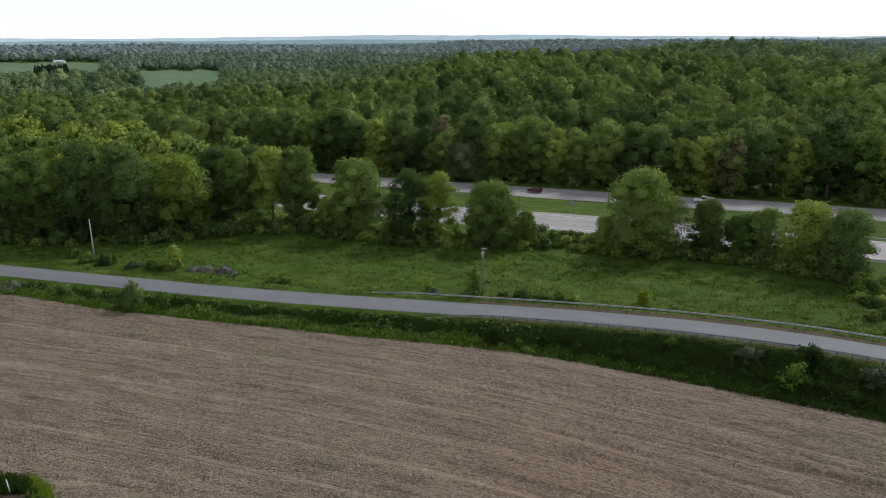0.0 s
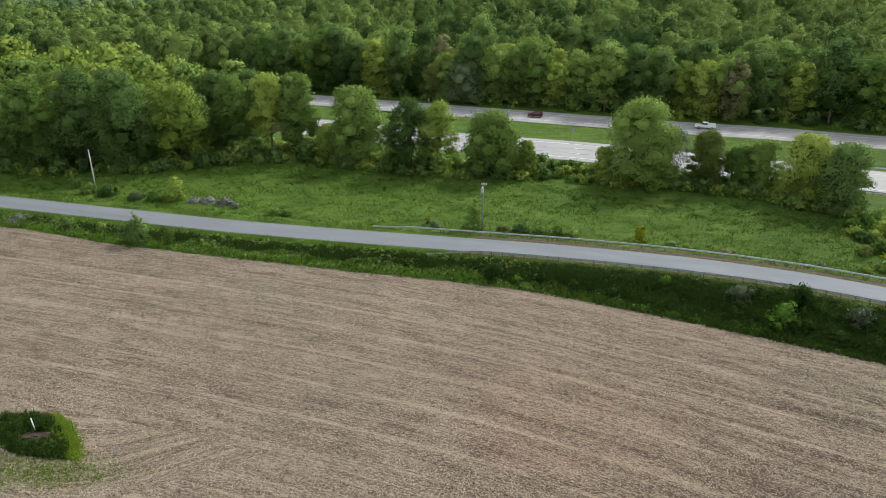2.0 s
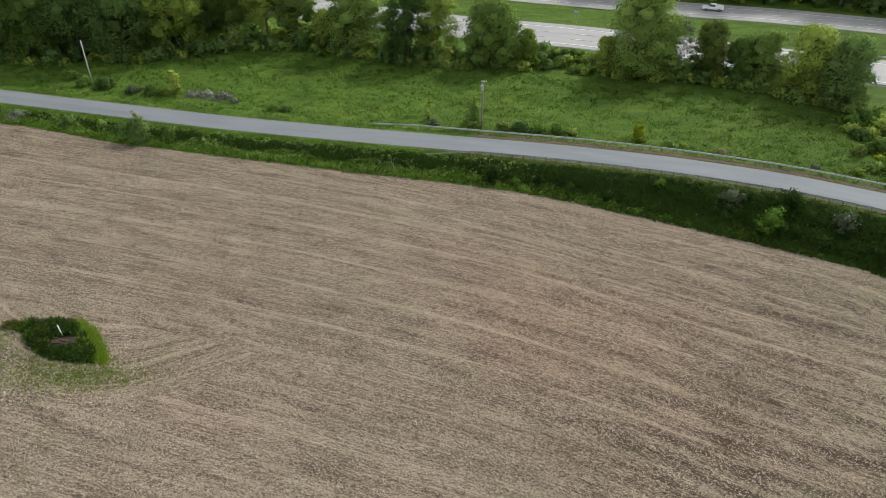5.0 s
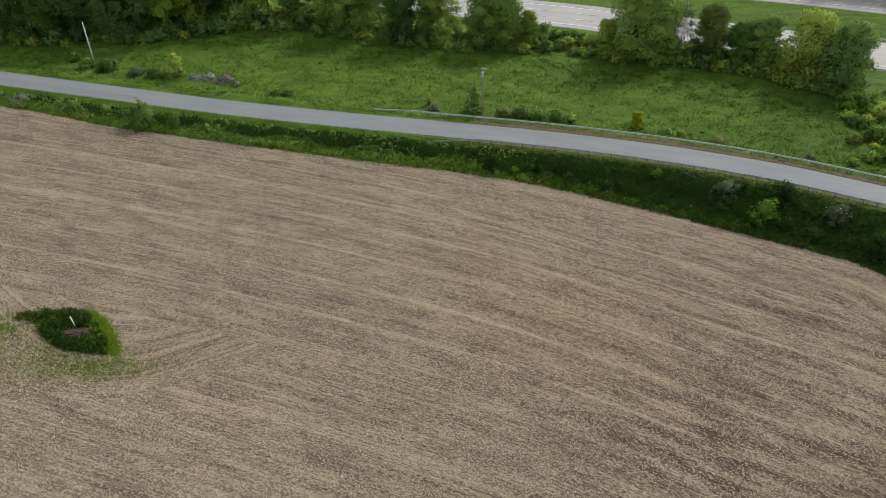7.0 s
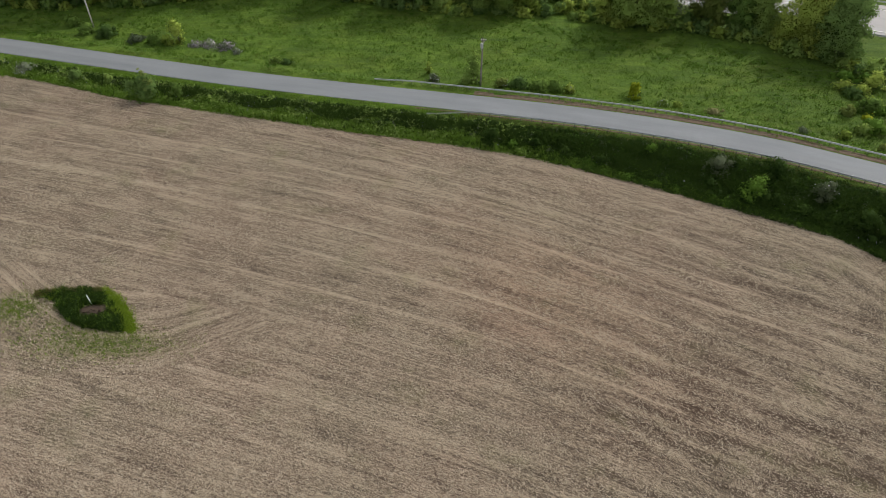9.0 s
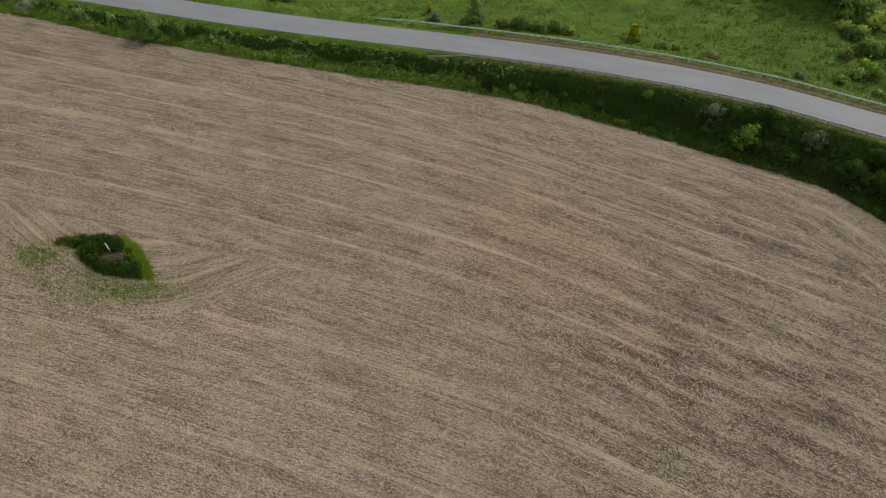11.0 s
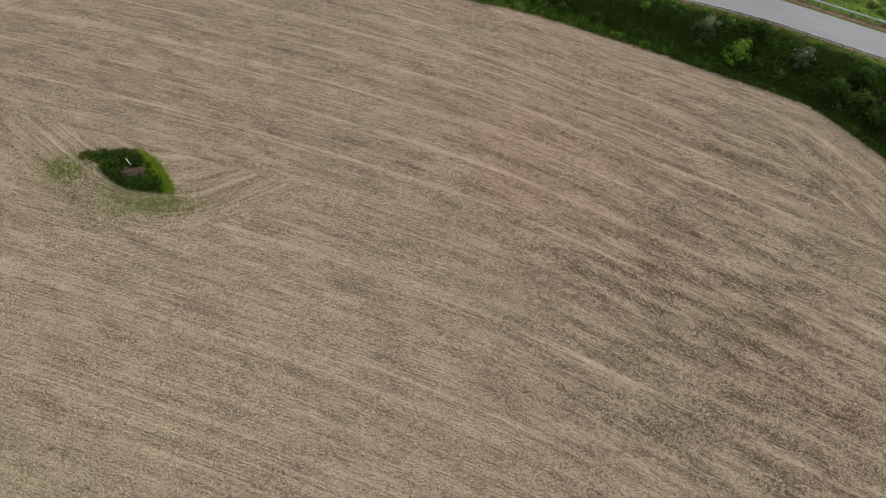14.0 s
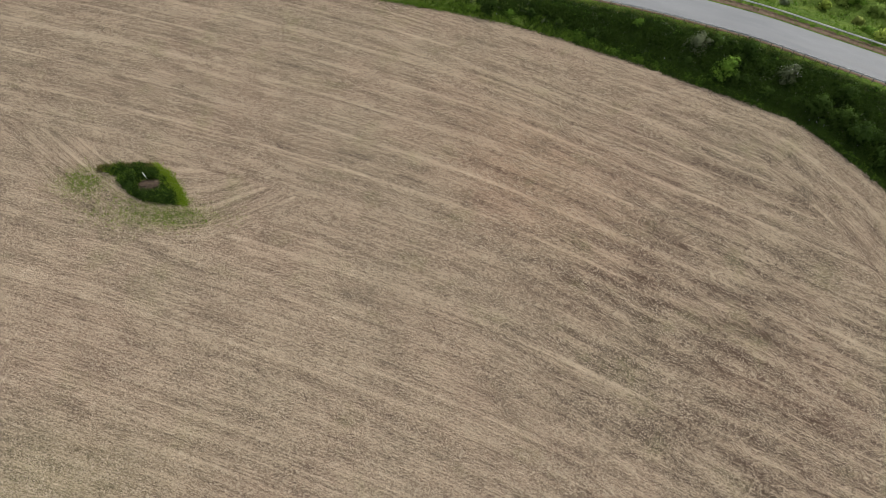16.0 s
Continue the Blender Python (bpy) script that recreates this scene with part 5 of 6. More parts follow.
# the share of dark blades rises to the right
rank = g.uniform(size=len(x)) < np.interp(x, [0, 40, 80], [0.0, 0.08, 0.25])
for m, material in ((~rank, GRASS_MEADOW), (rank, GRASS_DARK)):
    blades("grass", x[m], y[m], g.uniform(0.15, 0.5, m.sum()), 4, material, "uneven green grass of the meadow", g, 0.4)
x = g.uniform(-100, 95, 1300)
y = np.interp(x, ROAD_C[:, 0], ROAD_C[:, 1]) + g.uniform(4, 45, len(x)) ** 1.0
d, _ = to_curve(np.c_[x, y], ROAD_C)
ok = d < -3.6
blades("grass", x[ok], y[ok], g.uniform(0.3, 0.6, ok.sum()), 4, GRASS_PALE, "pale seeding grass of the meadow", g, 0.5)
x = g.uniform(-100, 78, 900)
y = np.interp(x, EDGE_C[:-20, 0], EDGE_C[:-20, 1]) + g.uniform(0.6, 6, len(x))
d, _ = to_curve(np.c_[x, y], ROAD_C)
ok = (d > 4.2) & (g.uniform(size=len(x)) < np.interp(x, [-100, -30, 20, 55, 78], [0.8, 0.5, 0.05, 0.15, 0.7]) * (np.sin(x * 0.55) * np.sin(x * 0.21 + y * 0.8) > 0.25))
pos = np.c_[x[ok], y[ok], land(x[ok], y[ok]) + 0.65]
tagged(soup("wildflowers", leaf_quads(pos, np.tile([0, -0.3, 1.0], (len(pos), 1)), 0.09, g, 0.4), 4, PETAL), "scattered white wildflowers on the bank", "flowers", kind="stuff")



def leafy_weeds(x, y, r, h, per, size, material, label, g, level=None):
    """Low mounds of leafy weeds, past counting: leaves over a flat dome, taller in the middle."""
    n = len(x)
    z = land(x, y) if level is None else np.full(n, level)
    d = unit(g.normal(size=(n, per, 3)))
    d[..., 2] = np.abs(d[..., 2])
    s = g.uniform(0.55, 1.1, (n, per, 1))
    pos = np.stack([x, y, z - 0.02], -1)[:, None] + d * s * np.stack([r, r, h], -1)[:, None]
    q = leaf_quads(pos.reshape(-1, 3), d.reshape(-1, 3), size, g, 0.7)
    shade = unit(d.reshape(-1, 3) + np.array([0, 0, 0.3]) + 0.45 * g.normal(size=(n * per, 3)))
    return tagged(soup("weeds", q, 4, material, normals=np.repeat(shade, 4, 0)), label, "weeds", kind="stuff")


gw = np.random.default_rng(77)
x = gw.uniform(-112, 78, 30000)
ye = np.interp(x, EDGE_C[:-20, 0], EDGE_C[:-20, 1])
yr = np.interp(x, ROAD_C[:, 0], ROAD_C[:, 1])
y = ye + (yr - ye) * gw.uniform(-0.02, 0.8, len(x))
e, d = to_curve(np.c_[x, y], EDGE_C)[0], to_curve(np.c_[x, y], ROAD_C)[0]
tall = 0.5 + 0.5 * np.sin(x * 0.63 + 2.1 * np.sin(y * 0.37)) * np.sin(y * 0.83 + 1.7 * np.sin(x * 0.29))
keep = (e < 0.1) & (d > 5.2) & (gw.uniform(size=len(x)) < 0.22 + 0.40 * tall)
x, y, e, d, tall = x[keep], y[keep], e[keep], d[keep], tall[keep]
fringe = -e < np.interp(x, [-110, 0, 30, 60], [2.4, 2.2, 1.5, 0.3]) + 0.7 * np.sin(x * 0.45) * np.sin(x * 0.17)
size_of = lambda m: (gw.uniform(0.35, 0.75, m.sum()), (0.25 + 0.55 * tall[m]) * gw.uniform(0.7, 1.2, m.sum()))
lot = gw.uniform(size=len(x))
low_m = fringe & (lot < 0.70)
leafy_weeds(x[low_m], y[low_m], *size_of(low_m), 16, 0.13, GRASS, "bright green leafy weeds along the field edge", gw)
# right of x 16 the clumps turn to dimmed leaves, shade put into colour
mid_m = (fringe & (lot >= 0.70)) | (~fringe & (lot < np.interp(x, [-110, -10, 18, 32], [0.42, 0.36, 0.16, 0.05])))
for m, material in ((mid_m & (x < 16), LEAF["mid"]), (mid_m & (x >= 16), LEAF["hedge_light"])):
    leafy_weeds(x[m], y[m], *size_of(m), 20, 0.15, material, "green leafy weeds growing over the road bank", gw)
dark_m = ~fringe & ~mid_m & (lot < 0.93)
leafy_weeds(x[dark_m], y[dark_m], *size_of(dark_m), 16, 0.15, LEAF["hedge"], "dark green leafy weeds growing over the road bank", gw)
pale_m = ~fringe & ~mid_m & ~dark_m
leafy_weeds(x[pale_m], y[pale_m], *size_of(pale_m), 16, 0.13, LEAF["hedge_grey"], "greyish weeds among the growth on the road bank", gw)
# rank growth in the meadow, thickest towards its ends and the tree line
x = gw.uniform(-108, 96, 5200)
y = np.interp(x, ROAD_C[:, 0], ROAD_C[:, 1]) + 4.5 + 40 * gw.uniform(size=len(x))
d, h1 = to_curve(np.c_[x, y], ROAD_C)[0], to_curve(np.c_[x, y], HN_C)[0]
far_end = np.interp(x, [-108, -60, 40, 70, 96], [0.8, 0.3, 0.12, 0.7, 1.0]) + np.interp(-d, [5, 9, 26, 38], [0.4, 0.0, 0.0, 0.6])
keep = (d < -5.2) & (h1 > 20) & (gw.uniform(size=len(x)) < 0.5 * far_end)
x, y = x[keep], y[keep]
half = gw.uniform(size=len(x)) < 0.6
for m, material, label in ((half, GRASS_MEADOW, "rank green growth in the rough meadow"), (~half, LEAF["hedge_light"], "bright leafy weeds in the rough meadow")):
    leafy_weeds(x[m], y[m], gw.uniform(0.4, 1.1, m.sum()), gw.uniform(0.2, 0.6, m.sum()), 16, 0.16, material, label, gw)

# the uncut patch in the field
ISL = np.array([(-55.2, 68.9), (-52.1, 67.4), (-49.5, 64.2), (-47.0, 62.6), (-43.8, 62.1), (-40.2, 61.5), (-42.0, 64.3), (-44.5, 67.5), (-47.1, 69.4), (-51.2, 69.4)])
ISL = ISL.mean(0) + 0.93 * (ISL - ISL.mean(0))


def inside(px, py, poly):
    hit = np.zeros(len(px), bool)
    for (x0, y0), (x1, y1) in zip(poly, np.roll(poly, -1, 0)):
        cond = (y0 > py) != (y1 > py)
        hit ^= cond & (px < (x1 - x0) * (py - y0) / (y1 - y0 + 1e-12) + x0)
    return hit


x, y = g.uniform(-56, -39, 16000), g.uniform(61, 70, 16000)
bare = np.exp(-(((x + 46.2) / 2.3) ** 4 + ((y - 65.5) / 1.5) ** 4))
ok = inside(x, y, ISL) & (g.uniform(size=len(x)) > bare * 1.3)
x, y = x[ok], y[ok]


def tufts_on_field(name, x, y, height, per, material, label, g, spread):
    n = len(x)
    bx, by = x[:, None] + g.normal(size=(n, per)) * spread, y[:, None] + g.normal(size=(n, per)) * spread
    h = height[:, None] * g.uniform(0.6, 1.2, (n, per))
    a = g.uniform(0, 6.283, (n, per))
    w = h * g.uniform(0.10, 0.2, (n, per))
    base = np.stack([bx, by, 0 * bx], -1)
    across = np.stack([np.cos(a) * w, np.sin(a) * w, 0 * a], -1)
    tip = base + np.stack([g.normal(size=(n, per)) * h * 0.5, g.normal(size=(n, per)) * h * 0.5, h], -1)
    return tagged(soup(name, np.stack([base - across, base + across, tip], -2).reshape(-1, 3), 3, material), label, "grass", kind="stuff")


# sunward rim lime, most of the rest dark: sun and shade put into colour
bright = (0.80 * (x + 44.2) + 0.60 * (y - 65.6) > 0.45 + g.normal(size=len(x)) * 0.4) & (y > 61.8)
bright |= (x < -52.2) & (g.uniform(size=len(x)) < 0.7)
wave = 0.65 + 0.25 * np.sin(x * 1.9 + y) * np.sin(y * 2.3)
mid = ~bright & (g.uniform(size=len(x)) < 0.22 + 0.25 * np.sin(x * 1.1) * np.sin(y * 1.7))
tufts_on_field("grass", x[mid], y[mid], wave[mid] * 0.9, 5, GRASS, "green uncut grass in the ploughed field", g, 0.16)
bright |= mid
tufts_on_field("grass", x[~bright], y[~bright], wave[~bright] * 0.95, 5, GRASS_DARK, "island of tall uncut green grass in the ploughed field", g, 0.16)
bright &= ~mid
tufts_on_field("grass", x[bright], y[bright], wave[bright] * 0.75, 5, GRASS_LIME, "lime fringe of the uncut grass island, sunward brightness put into the colour", g, 0.16)
x, y = g.uniform(-66, -30, 20000), g.uniform(55, 72, 20000)
ok = g.uniform(size=len(x)) < weeds_at(x, y) * 0.9
tufts_on_field("grass", x[ok], y[ok], g.uniform(0.15, 0.35, ok.sum()), 4, GRASS_LIME, "thin pale green weeds round the uncut patch", g, 0.2)

t = g.uniform(0, 1, 1500)
rim = np.array([(-40.5, 61.7), (-42.1, 64.4), (-44.5, 67.4), (-47.0, 69.1)])
x, y = np.interp(t, [0, 0.37, 0.76, 1], rim[:, 0]) + 0.45 + g.normal(size=1500) * 0.35, np.interp(t, [0, 0.37, 0.76, 1], rim[:, 1]) + 0.25 + g.normal(size=1500) * 0.35
tufts_on_field("grass", x, y, g.uniform(0.2, 0.5, 1500), 4, GRASS_LIME, "flattened lime-green grass round the uncut patch", g, 0.2)
x = g.uniform(-55.0, -46.5, 900)
y = np.interp(x, [-55, -51, -47], [68.7, 69.1, 69.1]) + g.normal(size=900) * 0.2
tufts_on_field("grass", x, y, g.uniform(0.35, 0.65, 900), 4, GRASS_DRY, "strip of brown dry grass behind the uncut patch", g, 0.15)

x, y = g.uniform(-56, -39, 900), g.uniform(61, 70, 900)
hollow = np.exp(-(((x + 46.2) / 2.1) ** 4 + ((y - 65.6) / 1.4) ** 4))
ok = inside(x, y, ISL) & (g.uniform(size=len(x)) > hollow * 1.4)
x, y = x[ok], y[ok]
# the weeds split the same way, lit side and shaded side by colour
sunward = 0.80 * (x + 44.2) + 0.60 * (y - 65.6) > 0.3
for m, material, h, label in ((sunward, GRASS_LIME, 0.6, "leafy weeds on the rim of the uncut patch, sunlight put into their colour"), (~sunward, LEAF["hedge"], 1.0, "leafy weeds filling the uncut patch, shade put into their colour")):
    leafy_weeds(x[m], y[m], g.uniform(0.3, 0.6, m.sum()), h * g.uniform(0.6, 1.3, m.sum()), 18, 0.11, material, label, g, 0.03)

# crop residue lying on the soil
N = 760000
x = g.uniform(-110, 80, N)
y = 10 + 122 * g.uniform(size=N) ** 1.15
ok = ~inside(x, y, ISL)
x, y = x[ok], y[ok]
u, v = row_uv(x, y)
e = to_curve(np.c_[x, y], EDGE_C)[0]
lane = np.random.default_rng(5).uniform(size=4000)
lane_at = lambda f, o: np.interp((v * f + o) % 3990, np.arange(4000), lane)
patchy = 0.5 + 0.5 * np.sin(u * 0.21 + 3 * np.sin(v * 0.27)) * np.sin(v * 0.9 + 2 * np.sin(u * 0.11))
rough_edge = np.exp(-((e / 3.5) ** 2)) * np.interp(x, [-40, 20, 40], [0.2, 0.6, 1.0])
ok = (e > 0.2) & (g.uniform(size=len(x)) < 0.22 + 0.35 * lane_at(0.8, 900) ** 2 + 0.28 * patchy + 0.5 * rough_edge)
x, y = x[ok], y[ok]
n = len(x)
ang = g.uniform(0, 3.1416, n)
ln, wd2 = g.uniform(0.04, 0.13, n), g.uniform(0.018, 0.036, n)
a = np.c_[np.cos(ang) * ln, np.sin(ang) * ln, g.normal(size=n) * 0.03]
b = np.c_[-np.sin(ang) * wd2, np.cos(ang) * wd2, g.normal(size=n) * 0.015]
c = np.c_[x, y, 0.10 + 0.03 * g.uniform(size=n)]
tagged(soup("crop_residue", np.stack([c - a - b, c + a - b, c + a + b, c - a + b], 1), 4, M_STRAW), "pale dry stalks littering the ploughed soil", "straw", kind="stuff")


# ---- roadside things ----
def rail_path(x0, x1, offset, flare):
    c = span(ROAD_C, x0 - 4, x1 + 4)
    t = unit(np.gradient(c[:, :2], axis=0))
    nrm = np.c_[t[:, 1], -t[:, 0]]
    grow = flare * (1 - sstep(x0, x0 + 12, c[:, 0]))
    p = c[:, :2] + nrm * (offset + np.sign(offset) * grow)[:, None]
    s = np.concatenate([[0], np.cumsum(np.linalg.norm(np.diff(p, axis=0), axis=1))])
    q = np.arange(0, s[-1], 1.905)
    out = np.c_[np.interp(q, s, p[:, 0]), np.interp(q, s, p[:, 1]), np.interp(q, s, c[:, 2])]
    return out[(out[:, 0] >= x0) & (out[:, 0] <= x1)]


post_mesh = None


def guard_rail(x0, x1, offset, flare, label):
    """W-beam rail on steel posts, its end turned down into the ground."""
    global post_mesh
    p = rail_path(x0, x1, offset, flare)
    t = empty("guard_rail", pose(*p[0]), label, "guard rail", "guard rails of the lane")
    inv = Matrix.Translation(p[0]).inverted()
    tn = unit(np.gradient(p[:, :2], axis=0))
    nr = np.c_[tn[:, 1], -tn[:, 0]] * -np.sign(offset)  # towards the road
    drop = 0.60 * (1 - sstep(0, 5, np.arange(len(p))))
    prof = [(0.00, -0.155), (0.085, -0.10), (0.085, -0.07), (0.01, -0.02), (0.01, 0.02), (0.085, 0.07), (0.085, 0.10), (0.00, 0.155)]
    vs, fs, m = [], [], 16
    for k in range(len(p)):
        ring = [(a, b) for a, b in prof] + [(a - 0.012, b) for a, b in prof[::-1]]
        for a, b in ring:
            vs.append((p[k, 0] + nr[k, 0] * a - p[0, 0], p[k, 1] + nr[k, 1] * a - p[0, 1], p[k, 2] - drop[k] + 0.60 + b - p[0, 2]))
    for k in range(len(p) - 1):
        for j in range(m):
            fs.append((k * m + j, k * m + (j + 1) % m, (k + 1) * m + (j + 1) % m, (k + 1) * m + j))
    fs += [tuple(range(m)), tuple(range((len(p) - 1) * m, len(p) * m))]
    mesh_ob("beam", vs, fs, M_STEEL, t, "galvanised corrugated steel beam")
    for k in range(2, len(p)):
        if post_mesh is None:
            ob = part("post", box(0.12, 0.17, 1.15, (0, 0, 0.15), 0.012), M_POST, t, "dark weathered post")
            post_mesh = ob.data
        else:
            ob = new("post", post_mesh)
            ob.parent = t
            ob["label"] = "dark weathered post"
        q = p[k, :2] - nr[k] * 0.11 - p[0, :2]
        hz = p[k, 2] - p[0, 2] - max(0.0, drop[k])
        ob.matrix_local = pose(q[0], q[1], hz, 0, 0, math.degrees(math.atan2(tn[k, 1], tn[k, 0])))
    return t


guard_rail(-3.9, 118, 3.95, 1.5, "galvanised guard rail on dark posts along the lane's field side")
guard_rail(-14.8, 118, -4.85, 0.6, "galvanised guard rail on dark posts along the lane's meadow side")


def utility_pole(x, y, H, r, material, label, lean=(0, 0), fittings=True):
    t = empty("utility_pole", pose(x, y, float(land(x, y)[0])), label, "utility pole", "utility poles")
    top = (lean[0], lean[1], H)
    part("pole", tube([(0, 0, -0.6), (lean[0] * 0.5, lean[1] * 0.5, H * 0.5), top], [r, r * 0.85, r * 0.68], 12), material, t, smooth=True)
    if fittings:
        part("crossarm", box(0.95, 0.10, 0.12, (lean[0] + 0.12, lean[1] - 0.16, H - 0.35), 0.01), M_POLE, t)
        for dx in (-0.28, 0.12, 0.52):
            part("insulator", tube([(lean[0] + dx, lean[1] - 0.16, H - 0.3), (lean[0] + dx, lean[1] - 0.16, H - 0.18), (lean[0] + dx, lean[1] - 0.16, H - 0.02)], [0.07, 0.09, 0.04], 8), M_WHITE, t, "white ceramic insulator")
        can = part("transformer", tube([(-0.05, -0.42, H - 1.75), (-0.05, -0.42, H - 1.70), (-0.05, -0.42, H - 0.90), (-0.05, -0.42, H - 0.82)], [0.22, 0.26, 0.26, 0.18], 14), M_GREYMETAL, t, "grey transformer can", smooth=False)
        part("bushing", tube([(-0.05, -0.42, H - 0.84), (-0.05, -0.42, H - 0.55)], [0.06, 0.04], 8), M_WHITE, can)
        for k, (a, b) in enumerate((((-0.4, -0.3, H - 0.9), (0, 0, H - 2.6)), ((0.45, -0.2, H - 0.5), (0, 0, H - 1.6)))):
            part("brace", tube([a, b], 0.025, 6), M_GREYMETAL, t)
    else:
        part("bracket", box(0.30, 0.14, 0.12, (lean[0] + 0.10, lean[1], H - 0.9), 0.01), M_GREYMETAL, t)
    return t


utility_pole(7.2, 124.6, 9.9, 0.19, M_POLE, "weathered wooden utility pole with a transformer behind the guard rail", (0.15, 0))
utility_pole(-78.4, 153.7, 8.9, 0.17, M_POLE_PALE, "bleached bare wooden pole leaning at the roadside", (-0.2, 0.4), False)


def wire(a, b, sag, label):
    pts = [Vector(a).lerp(Vector(b), k / 24) - Vector((0, 0, sag * 4 * (k / 24) * (1 - k / 24))) for k in range(25)]
    ob = part("overhead_wire", tube(pts, 0.006, 5), M_WIRE, None)
    tagged(ob, label, "wire", "overhead wires")


za, zb = float(land(7.2, 124.6)[0]) + 9.85, float(land(-78.4, 153.7)[0]) + 8.5
wire((8.15, 124.44, za), (112, 106, 12.0), 2.0, "thin overhead wire running along the lane")
wire((7.3, 124.5, za - 1.9), (112, 106, 10.2), 2.2, "thin overhead wire running along the lane")
wire((6.8, 124.44, za), (-78.6, 154.1, zb), 1.6, "thin overhead wire running along the lane")
wire((-78.6, 154.1, zb), (-190, 182, 9.0), 1.6, "thin overhead wire running along the lane")

# white pipe in the uncut patch, stakes and markers
pipe = empty("marker_pipe", pose(-46.8, 66.6, 0.0), "leaning white plastic pipe in the uncut patch", "pipe")
part("pipe", tube([(0, 0, -0.2), (-0.25, 0.1, 1.7)], 0.06, 10), M_WHITE, pipe, smooth=True)
part("cap", tube([(-0.25, 0.1, 1.69), (-0.262, 0.105, 1.77)], [0.075, 0.07], 10), M_WHITE, pipe)
M_EARTH = plain("dark_earth", (0.035, 0.024, 0.017), (0.075, 0.052, 0.036), 2.0, 0.95, bumped=0.6)
ea = bmesh.new()
ring = [ea.verts.new((-46.4 + 1.7 * math.cos(a) * (1 + 0.15 * math.sin(3 * a)), 65.3 + 1.2 * math.sin(a), 0.09)) for a in np.linspace(0, 6.283, 24, endpoint=False)]
mid_v = ea.verts.new((-46.4, 65.3, 0.22))
for k in range(24):
    ea.faces.new((ring[k], ring[(k + 1) % 24], mid_v))
tagged(part("bare_earth", ea, M_EARTH, None), "patch of bare dark earth in the grass island", "soil", kind="structure")
slab = bmesh.new()
for k in range(14):
    g2 = np.random.default_rng(400 + k)
    box(g2.uniform(0.3, 0.8), g2.uniform(0.2, 0.5), 0.14, (g2.normal() * 0.7, g2.normal() * 0.45, 0.07), 0.03, slab)
tagged(part("rubble", slab, M_EARTH, None), "pile of broken stone in the uncut patch", "rubble").location = (-46.5, 65.2, 0.16)
for x, y, h in ((-8.6, 109.4, 1.5), (-9.0, 110.8, 0.9), (-24, 114.9, 0.9)):
    st = part("survey_stake", tube([(0, 0, -0.2), (0.03, 0, h)], 0.045, 6), M_DEAD, None)
    tagged(st, "thin weathered wooden stake on the bank", "stake", "stakes on the bank").location = (x, y, float(land(x, y)[0]))
for x, y, h in ((97.2, 214.5, 1.5), (128.2, 205.0, 3.4), (-4.5, 246.0, 1.4)):
    st = empty("delineator", pose(x, y, float(land(x, y)[0])), "white roadside delineator post beside the highway", "post", "delineators")
    part("post", box(0.16, 0.05, h, (0, 0, h / 2), 0.01), M_WHITE, st)
    part("reflector", box(0.10, 0.02, 0.16, (0, -0.04, h - 0.15)), M_RIM, st)

sg = empty("road_sign", pose(36.4, 196.3, -0.3, 0, 0, -62), "road sign on two steel posts in the highway median, turned away", "sign")
for dx in (-0.75, 0.75):
    part("post", box(0.09, 0.09, 3.0, (dx, 0, 1.5), 0.01), M_GREYMETAL, sg)
part("panel", box(2.0, 0.05, 1.0, (0, 0.08, 2.75), 0.01), M_GREYMETAL, sg, "bare metal back of the sign panel")

dead = tagged(part("fallen_branch", tube([(-56.5, 174.2, 0.1), (-53, 175.6, 1.9), (-50.6, 176.4, 3.6)], [0.16, 0.12, 0.05], 7), M_DEAD, None), "bare dead trunk leaning at the wood's edge", "branch")

# highway guard rails on the right
def highway_rail(curve, offset, x0, x1, label):
    c = span(curve, x0, x1)
    tt = unit(np.gradient(c[:, :2], axis=0))
    nr = np.c_[tt[:, 1], -tt[:, 0]]
    p = c[:, :2] + nr * offset
    t = empty("guard_rail", pose(p[0, 0], p[0, 1], -0.1), label, "guard rail", "guard rails of the highway")
    vs, fs = [], []
    for q in p - p[0]:
        vs += [(q[0], q[1], 0.42), (q[0], q[1] - 0.08, 0.50), (q[0], q[1] - 0.08, 0.68), (q[0], q[1], 0.76), (q[0], q[1] + 0.04, 0.76), (q[0], q[1] + 0.04, 0.42)]
    for k in range(len(p) - 1):
        for j in range(6):
            fs.append((k * 6 + j, k * 6 + (j + 1) % 6, k * 6 + 6 + (j + 1) % 6, k * 6 + 6 + j))
    mesh_ob("beam", vs, fs, M_STEEL, t)
    s = np.concatenate([[0], np.cumsum(np.linalg.norm(np.diff(p, axis=0), axis=1))])
    for q in np.arange(0.5, s[-1], 3.81):
        ob = new("post", post_mesh)
        ob.parent = t
        ob.matrix_local = pose(np.interp(q, s, p[:, 0]) - p[0, 0], np.interp(q, s, p[:, 1]) - p[0, 1] + 0.13, 0.05)


highway_rail(HN_C, 10.3, 78, 130, "steel guard rail along the near shoulder of the highway")
highway_rail(HN_C, -10.1, 92, 150, "steel guard rail along the median of the highway")


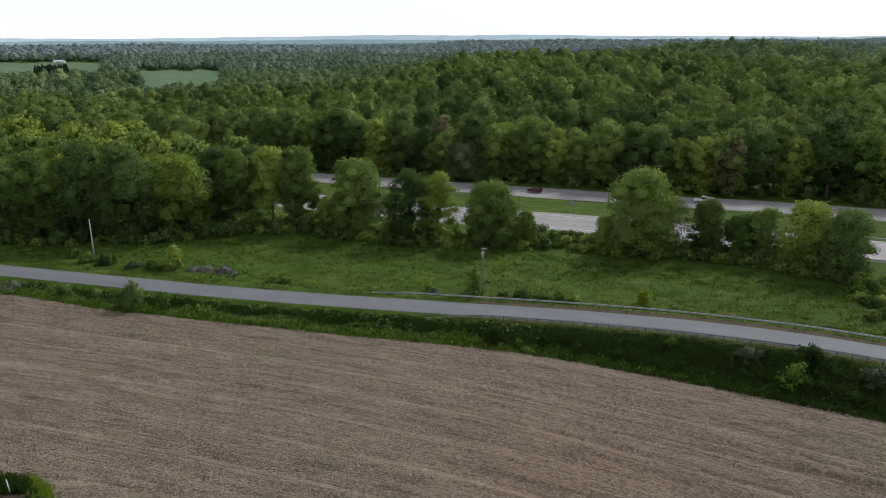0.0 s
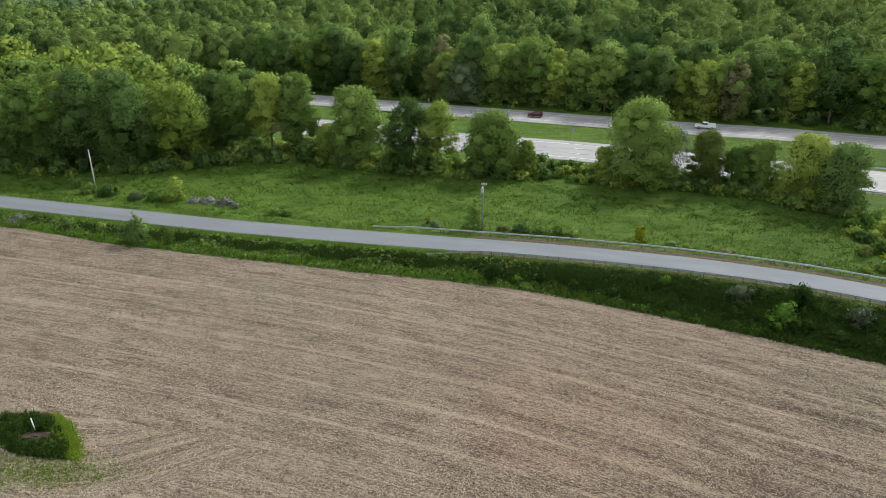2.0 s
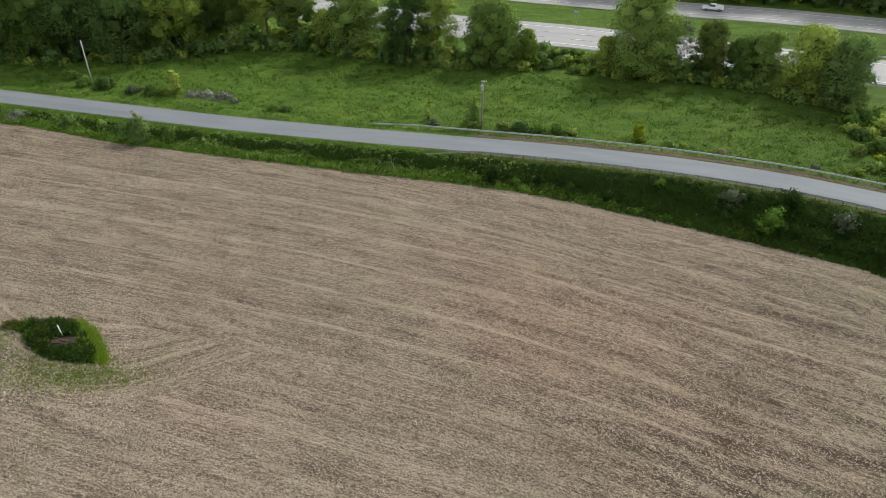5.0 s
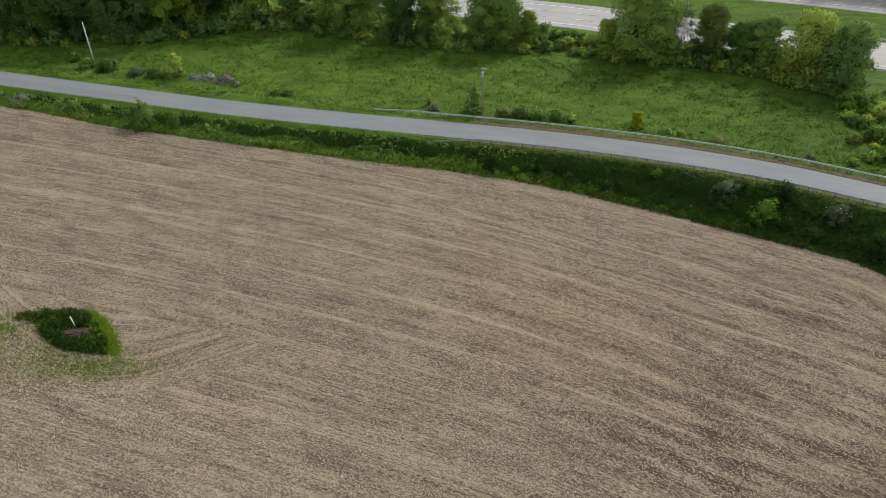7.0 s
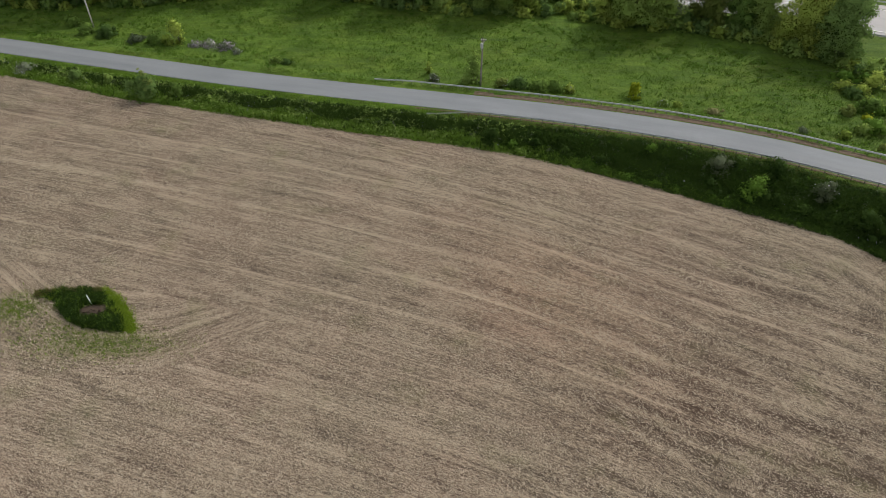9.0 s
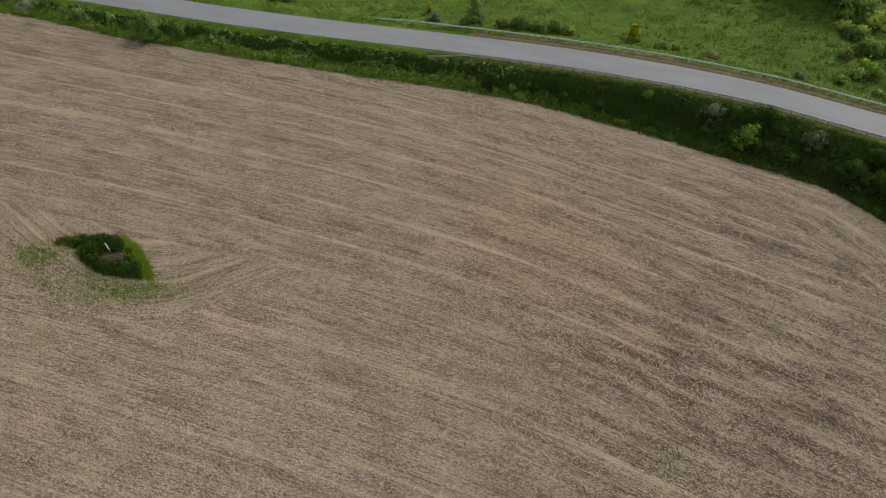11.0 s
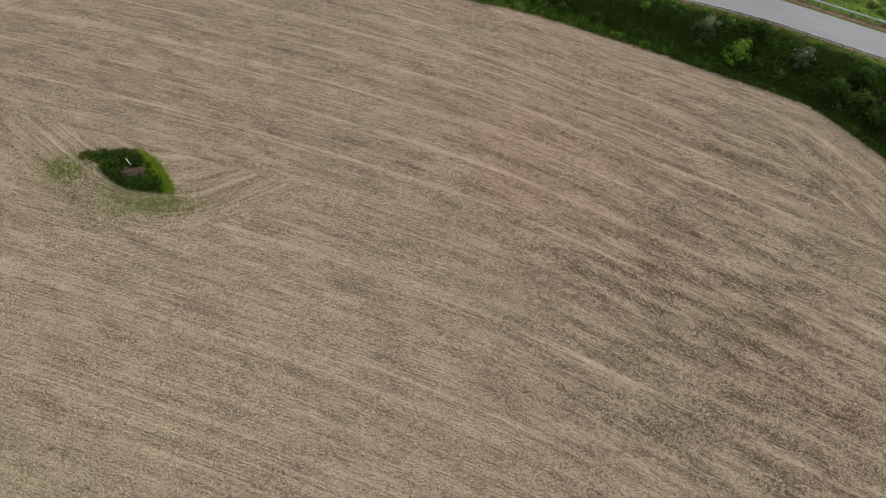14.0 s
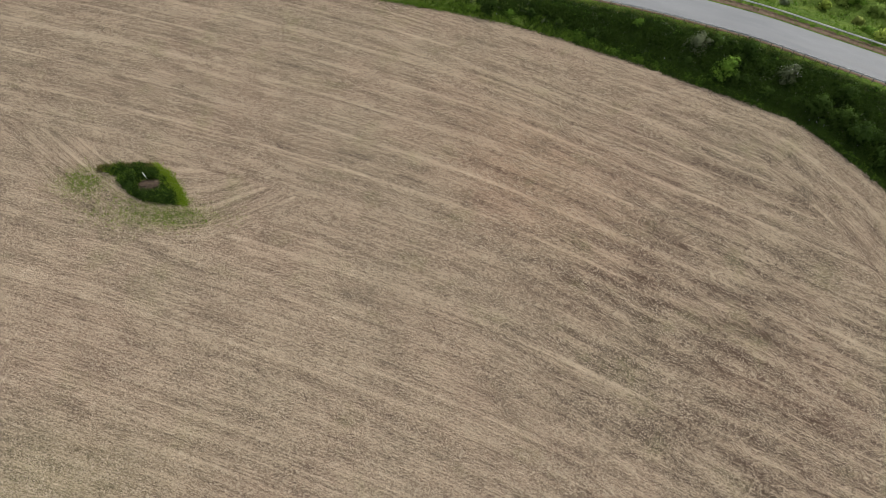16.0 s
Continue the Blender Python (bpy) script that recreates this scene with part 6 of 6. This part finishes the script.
# ---- vehicles ----
def vehicle(name, x, y, heading, L, Wd, side, cabin, paint, label, bed=False):
    """side: body outline (x, z) along the length; cabin: glasshouse outline."""
    t = empty(name, pose(x, y, 0.02, 0, 0, heading), label, "car" if name != "pickup_truck" else "truck", "vehicles on the highway")

    def extrude(outline, half, inset):
        bm = bmesh.new()
        lo = [bm.verts.new((px, -half, pz)) for px, pz in outline]
        hi = [bm.verts.new((px, half, pz)) for px, pz in outline]
        bm.faces.new(lo)
        bm.faces.new(hi[::-1])
        n = len(outline)
        for k in range(n):
            bm.faces.new((lo[(k + 1) % n], lo[k], hi[k], hi[(k + 1) % n]))
        if inset:
            top = max(p[1] for p in outline)
            for v in bm.verts:
                if v.co.z > top - 0.25:
                    v.co.y *= inset
        bmesh.ops.bevel(bm, geom=list(bm.edges), offset=0.05, segments=2, affect="EDGES")
        return bm

    part("body", extrude(side, Wd / 2, 0), paint, t, smooth=False)
    c = part("cabin", extrude(cabin, Wd / 2 - 0.10, 0.82), paint, t)
    # side windows, windscreen and rear window stand a little proud
    zs = [p[1] for p in cabin]
    lo, hi = min(zs) + 0.10, max(zs) - 0.10
    xs = [p[0] for p in cabin]
    x0, x1 = min(xs), max(xs)
    for sgn in (-1, 1):
        for a, b in ((0.20, 0.48), (0.52, 0.80)):
            bm = bmesh.new()
            yy0, yy1 = sgn * (Wd / 2 - 0.085), sgn * (Wd / 2 - 0.085) * 0.86
            pts = [(x0 + (x1 - x0) * a - 0.08, yy0, lo), (x0 + (x1 - x0) * b + 0.08, yy0, lo), (x0 + (x1 - x0) * b - 0.02, yy1, hi), (x0 + (x1 - x0) * a + 0.02, yy1, hi)]
            q = [bm.verts.new(p) for p in pts] + [bm.verts.new((p[0], p[1] + sgn * 0.02, p[2])) for p in pts]
            for f in ((0, 1, 2, 3), (7, 6, 5, 4), (0, 4, 5, 1), (1, 5, 6, 2), (2, 6, 7, 3), (3, 7, 4, 0)):
                bm.faces.new([q[i] for i in f])
            part("window", bm, M_GLASS_DARK, c, "dark tinted glass")
    for i, j, nm in ((0, 1, "rear_window"), (-1, -2, "windscreen")):
        (ax, az), (bx2, bz) = cabin[i], cabin[j]
        off = -0.03 if nm == "rear_window" else 0.03
        bm = bmesh.new()
        pts = [(ax * 0.85 + bx2 * 0.15 + off, -Wd / 2 + 0.24, az * 0.85 + bz * 0.15), (ax * 0.85 + bx2 * 0.15 + off, Wd / 2 - 0.24, az * 0.85 + bz * 0.15), (ax * 0.2 + bx2 * 0.8 + off, Wd / 2 - 0.34, az * 0.2 + bz * 0.8), (ax * 0.2 + bx2 * 0.8 + off, -Wd / 2 + 0.34, az * 0.2 + bz * 0.8)]
        q = [bm.verts.new(p) for p in pts] + [bm.verts.new((p[0] + off * 0.7, p[1], p[2] + 0.015)) for p in pts]
        for f in ((0, 1, 2, 3), (7, 6, 5, 4), (0, 4, 5, 1), (1, 5, 6, 2), (2, 6, 7, 3), (3, 7, 4, 0)):
            bm.faces.new([q[i2] for i2 in f])
        part(nm, bm, M_GLASS_DARK, c, "dark tinted glass")
    rr = 0.33 if not bed else 0.39
    for px in (-L * 0.30, L * 0.31):
        for sgn in (-1, 1):
            wy = sgn * (Wd / 2 - 0.10)
            bm = tube([(px, wy - 0.12, rr), (px, wy - 0.09, rr), (px, wy + 0.09, rr), (px, wy + 0.12, rr)], [rr * 0.9, rr, rr, rr * 0.9], 18)
            w = part("wheel", bm, M_TYRE, t, "black tyre")
            part("rim", tube([(px, wy + sgn * 0.115, rr), (px, wy + sgn * 0.135, rr)], [rr * 0.62, rr * 0.55], 14), M_RIM, w, "alloy rim")
    for sgn in (-1, 1):
        part("headlight", box(0.08, 0.34, 0.14, (L / 2 - 0.03, sgn * (Wd / 2 - 0.28), 0.68), 0.02), M_WHITE, t)
        part("tail_light", box(0.06, 0.26, 0.16, (-L / 2 + 0.02, sgn * (Wd / 2 - 0.22), 0.78), 0.02), M_TAIL, t, "red tail light")
    if bed:
        part("bed_cover", box(1.75, Wd - 0.12, 0.55, (-L / 2 + 1.0, 0, 1.28), 0.05), paint, t, "white box over the bed")
    return t


M_TAIL = plain("red_lens", (0.30, 0.01, 0.01), (0.42, 0.02, 0.02), 3.0, 0.3)
P_BLUE = plain("blue_car_paint", (0.012, 0.045, 0.17), (0.016, 0.055, 0.20), 1.0, 0.25, 0.2, 0.5, 0)
P_RED = plain("dark_red_car_paint", (0.075, 0.010, 0.014), (0.095, 0.014, 0.018), 1.0, 0.28, 0.2, 0.5, 0)
P_WHITE = plain("white_car_paint", (0.74, 0.75, 0.76), (0.80, 0.81, 0.82), 1.0, 0.3, 0.0, 0.5, 0)
SEDAN = [(-2.30, 0.35), (-2.32, 0.80), (-2.20, 0.98), (-1.3, 1.02), (1.0, 0.98), (1.95, 0.86), (2.30, 0.70), (2.32, 0.35)]
SEDAN_TOP = [(-1.85, 0.98), (-1.05, 1.42), (0.25, 1.44), (1.15, 0.97)]
SUV = [(-2.25, 0.40), (-2.28, 0.95), (-2.2, 1.10), (1.0, 1.10), (2.05, 1.02), (2.28, 0.85), (2.30, 0.40)]
SUV_TOP = [(-2.15, 1.08), (-1.85, 1.72), (0.35, 1.74), (1.15, 1.08)]
TRUCK = [(-2.95, 0.50), (-2.95, 1.12), (0.2, 1.14), (1.45, 1.14), (2.75, 1.08), (2.95, 0.90), (2.95, 0.50)]
TRUCK_TOP = [(-1.02, 1.12), (-0.85, 1.88), (0.65, 1.90), (1.45, 1.12)]
vehicle("sedan", 96.6, 160.4, -23, 4.64, 1.82, SEDAN, SEDAN_TOP, P_BLUE, "blue sedan driving on the near carriageway of the highway")
vehicle("suv", 29.3, 222.6, 161, 4.60, 1.86, SUV, SUV_TOP, P_RED, "dark red sport utility vehicle on the far carriageway")
vehicle("pickup_truck", 77.5, 207.2, 162, 5.90, 2.0, TRUCK, TRUCK_TOP, P_WHITE, "white crew-cab pickup truck on the far carriageway", True)
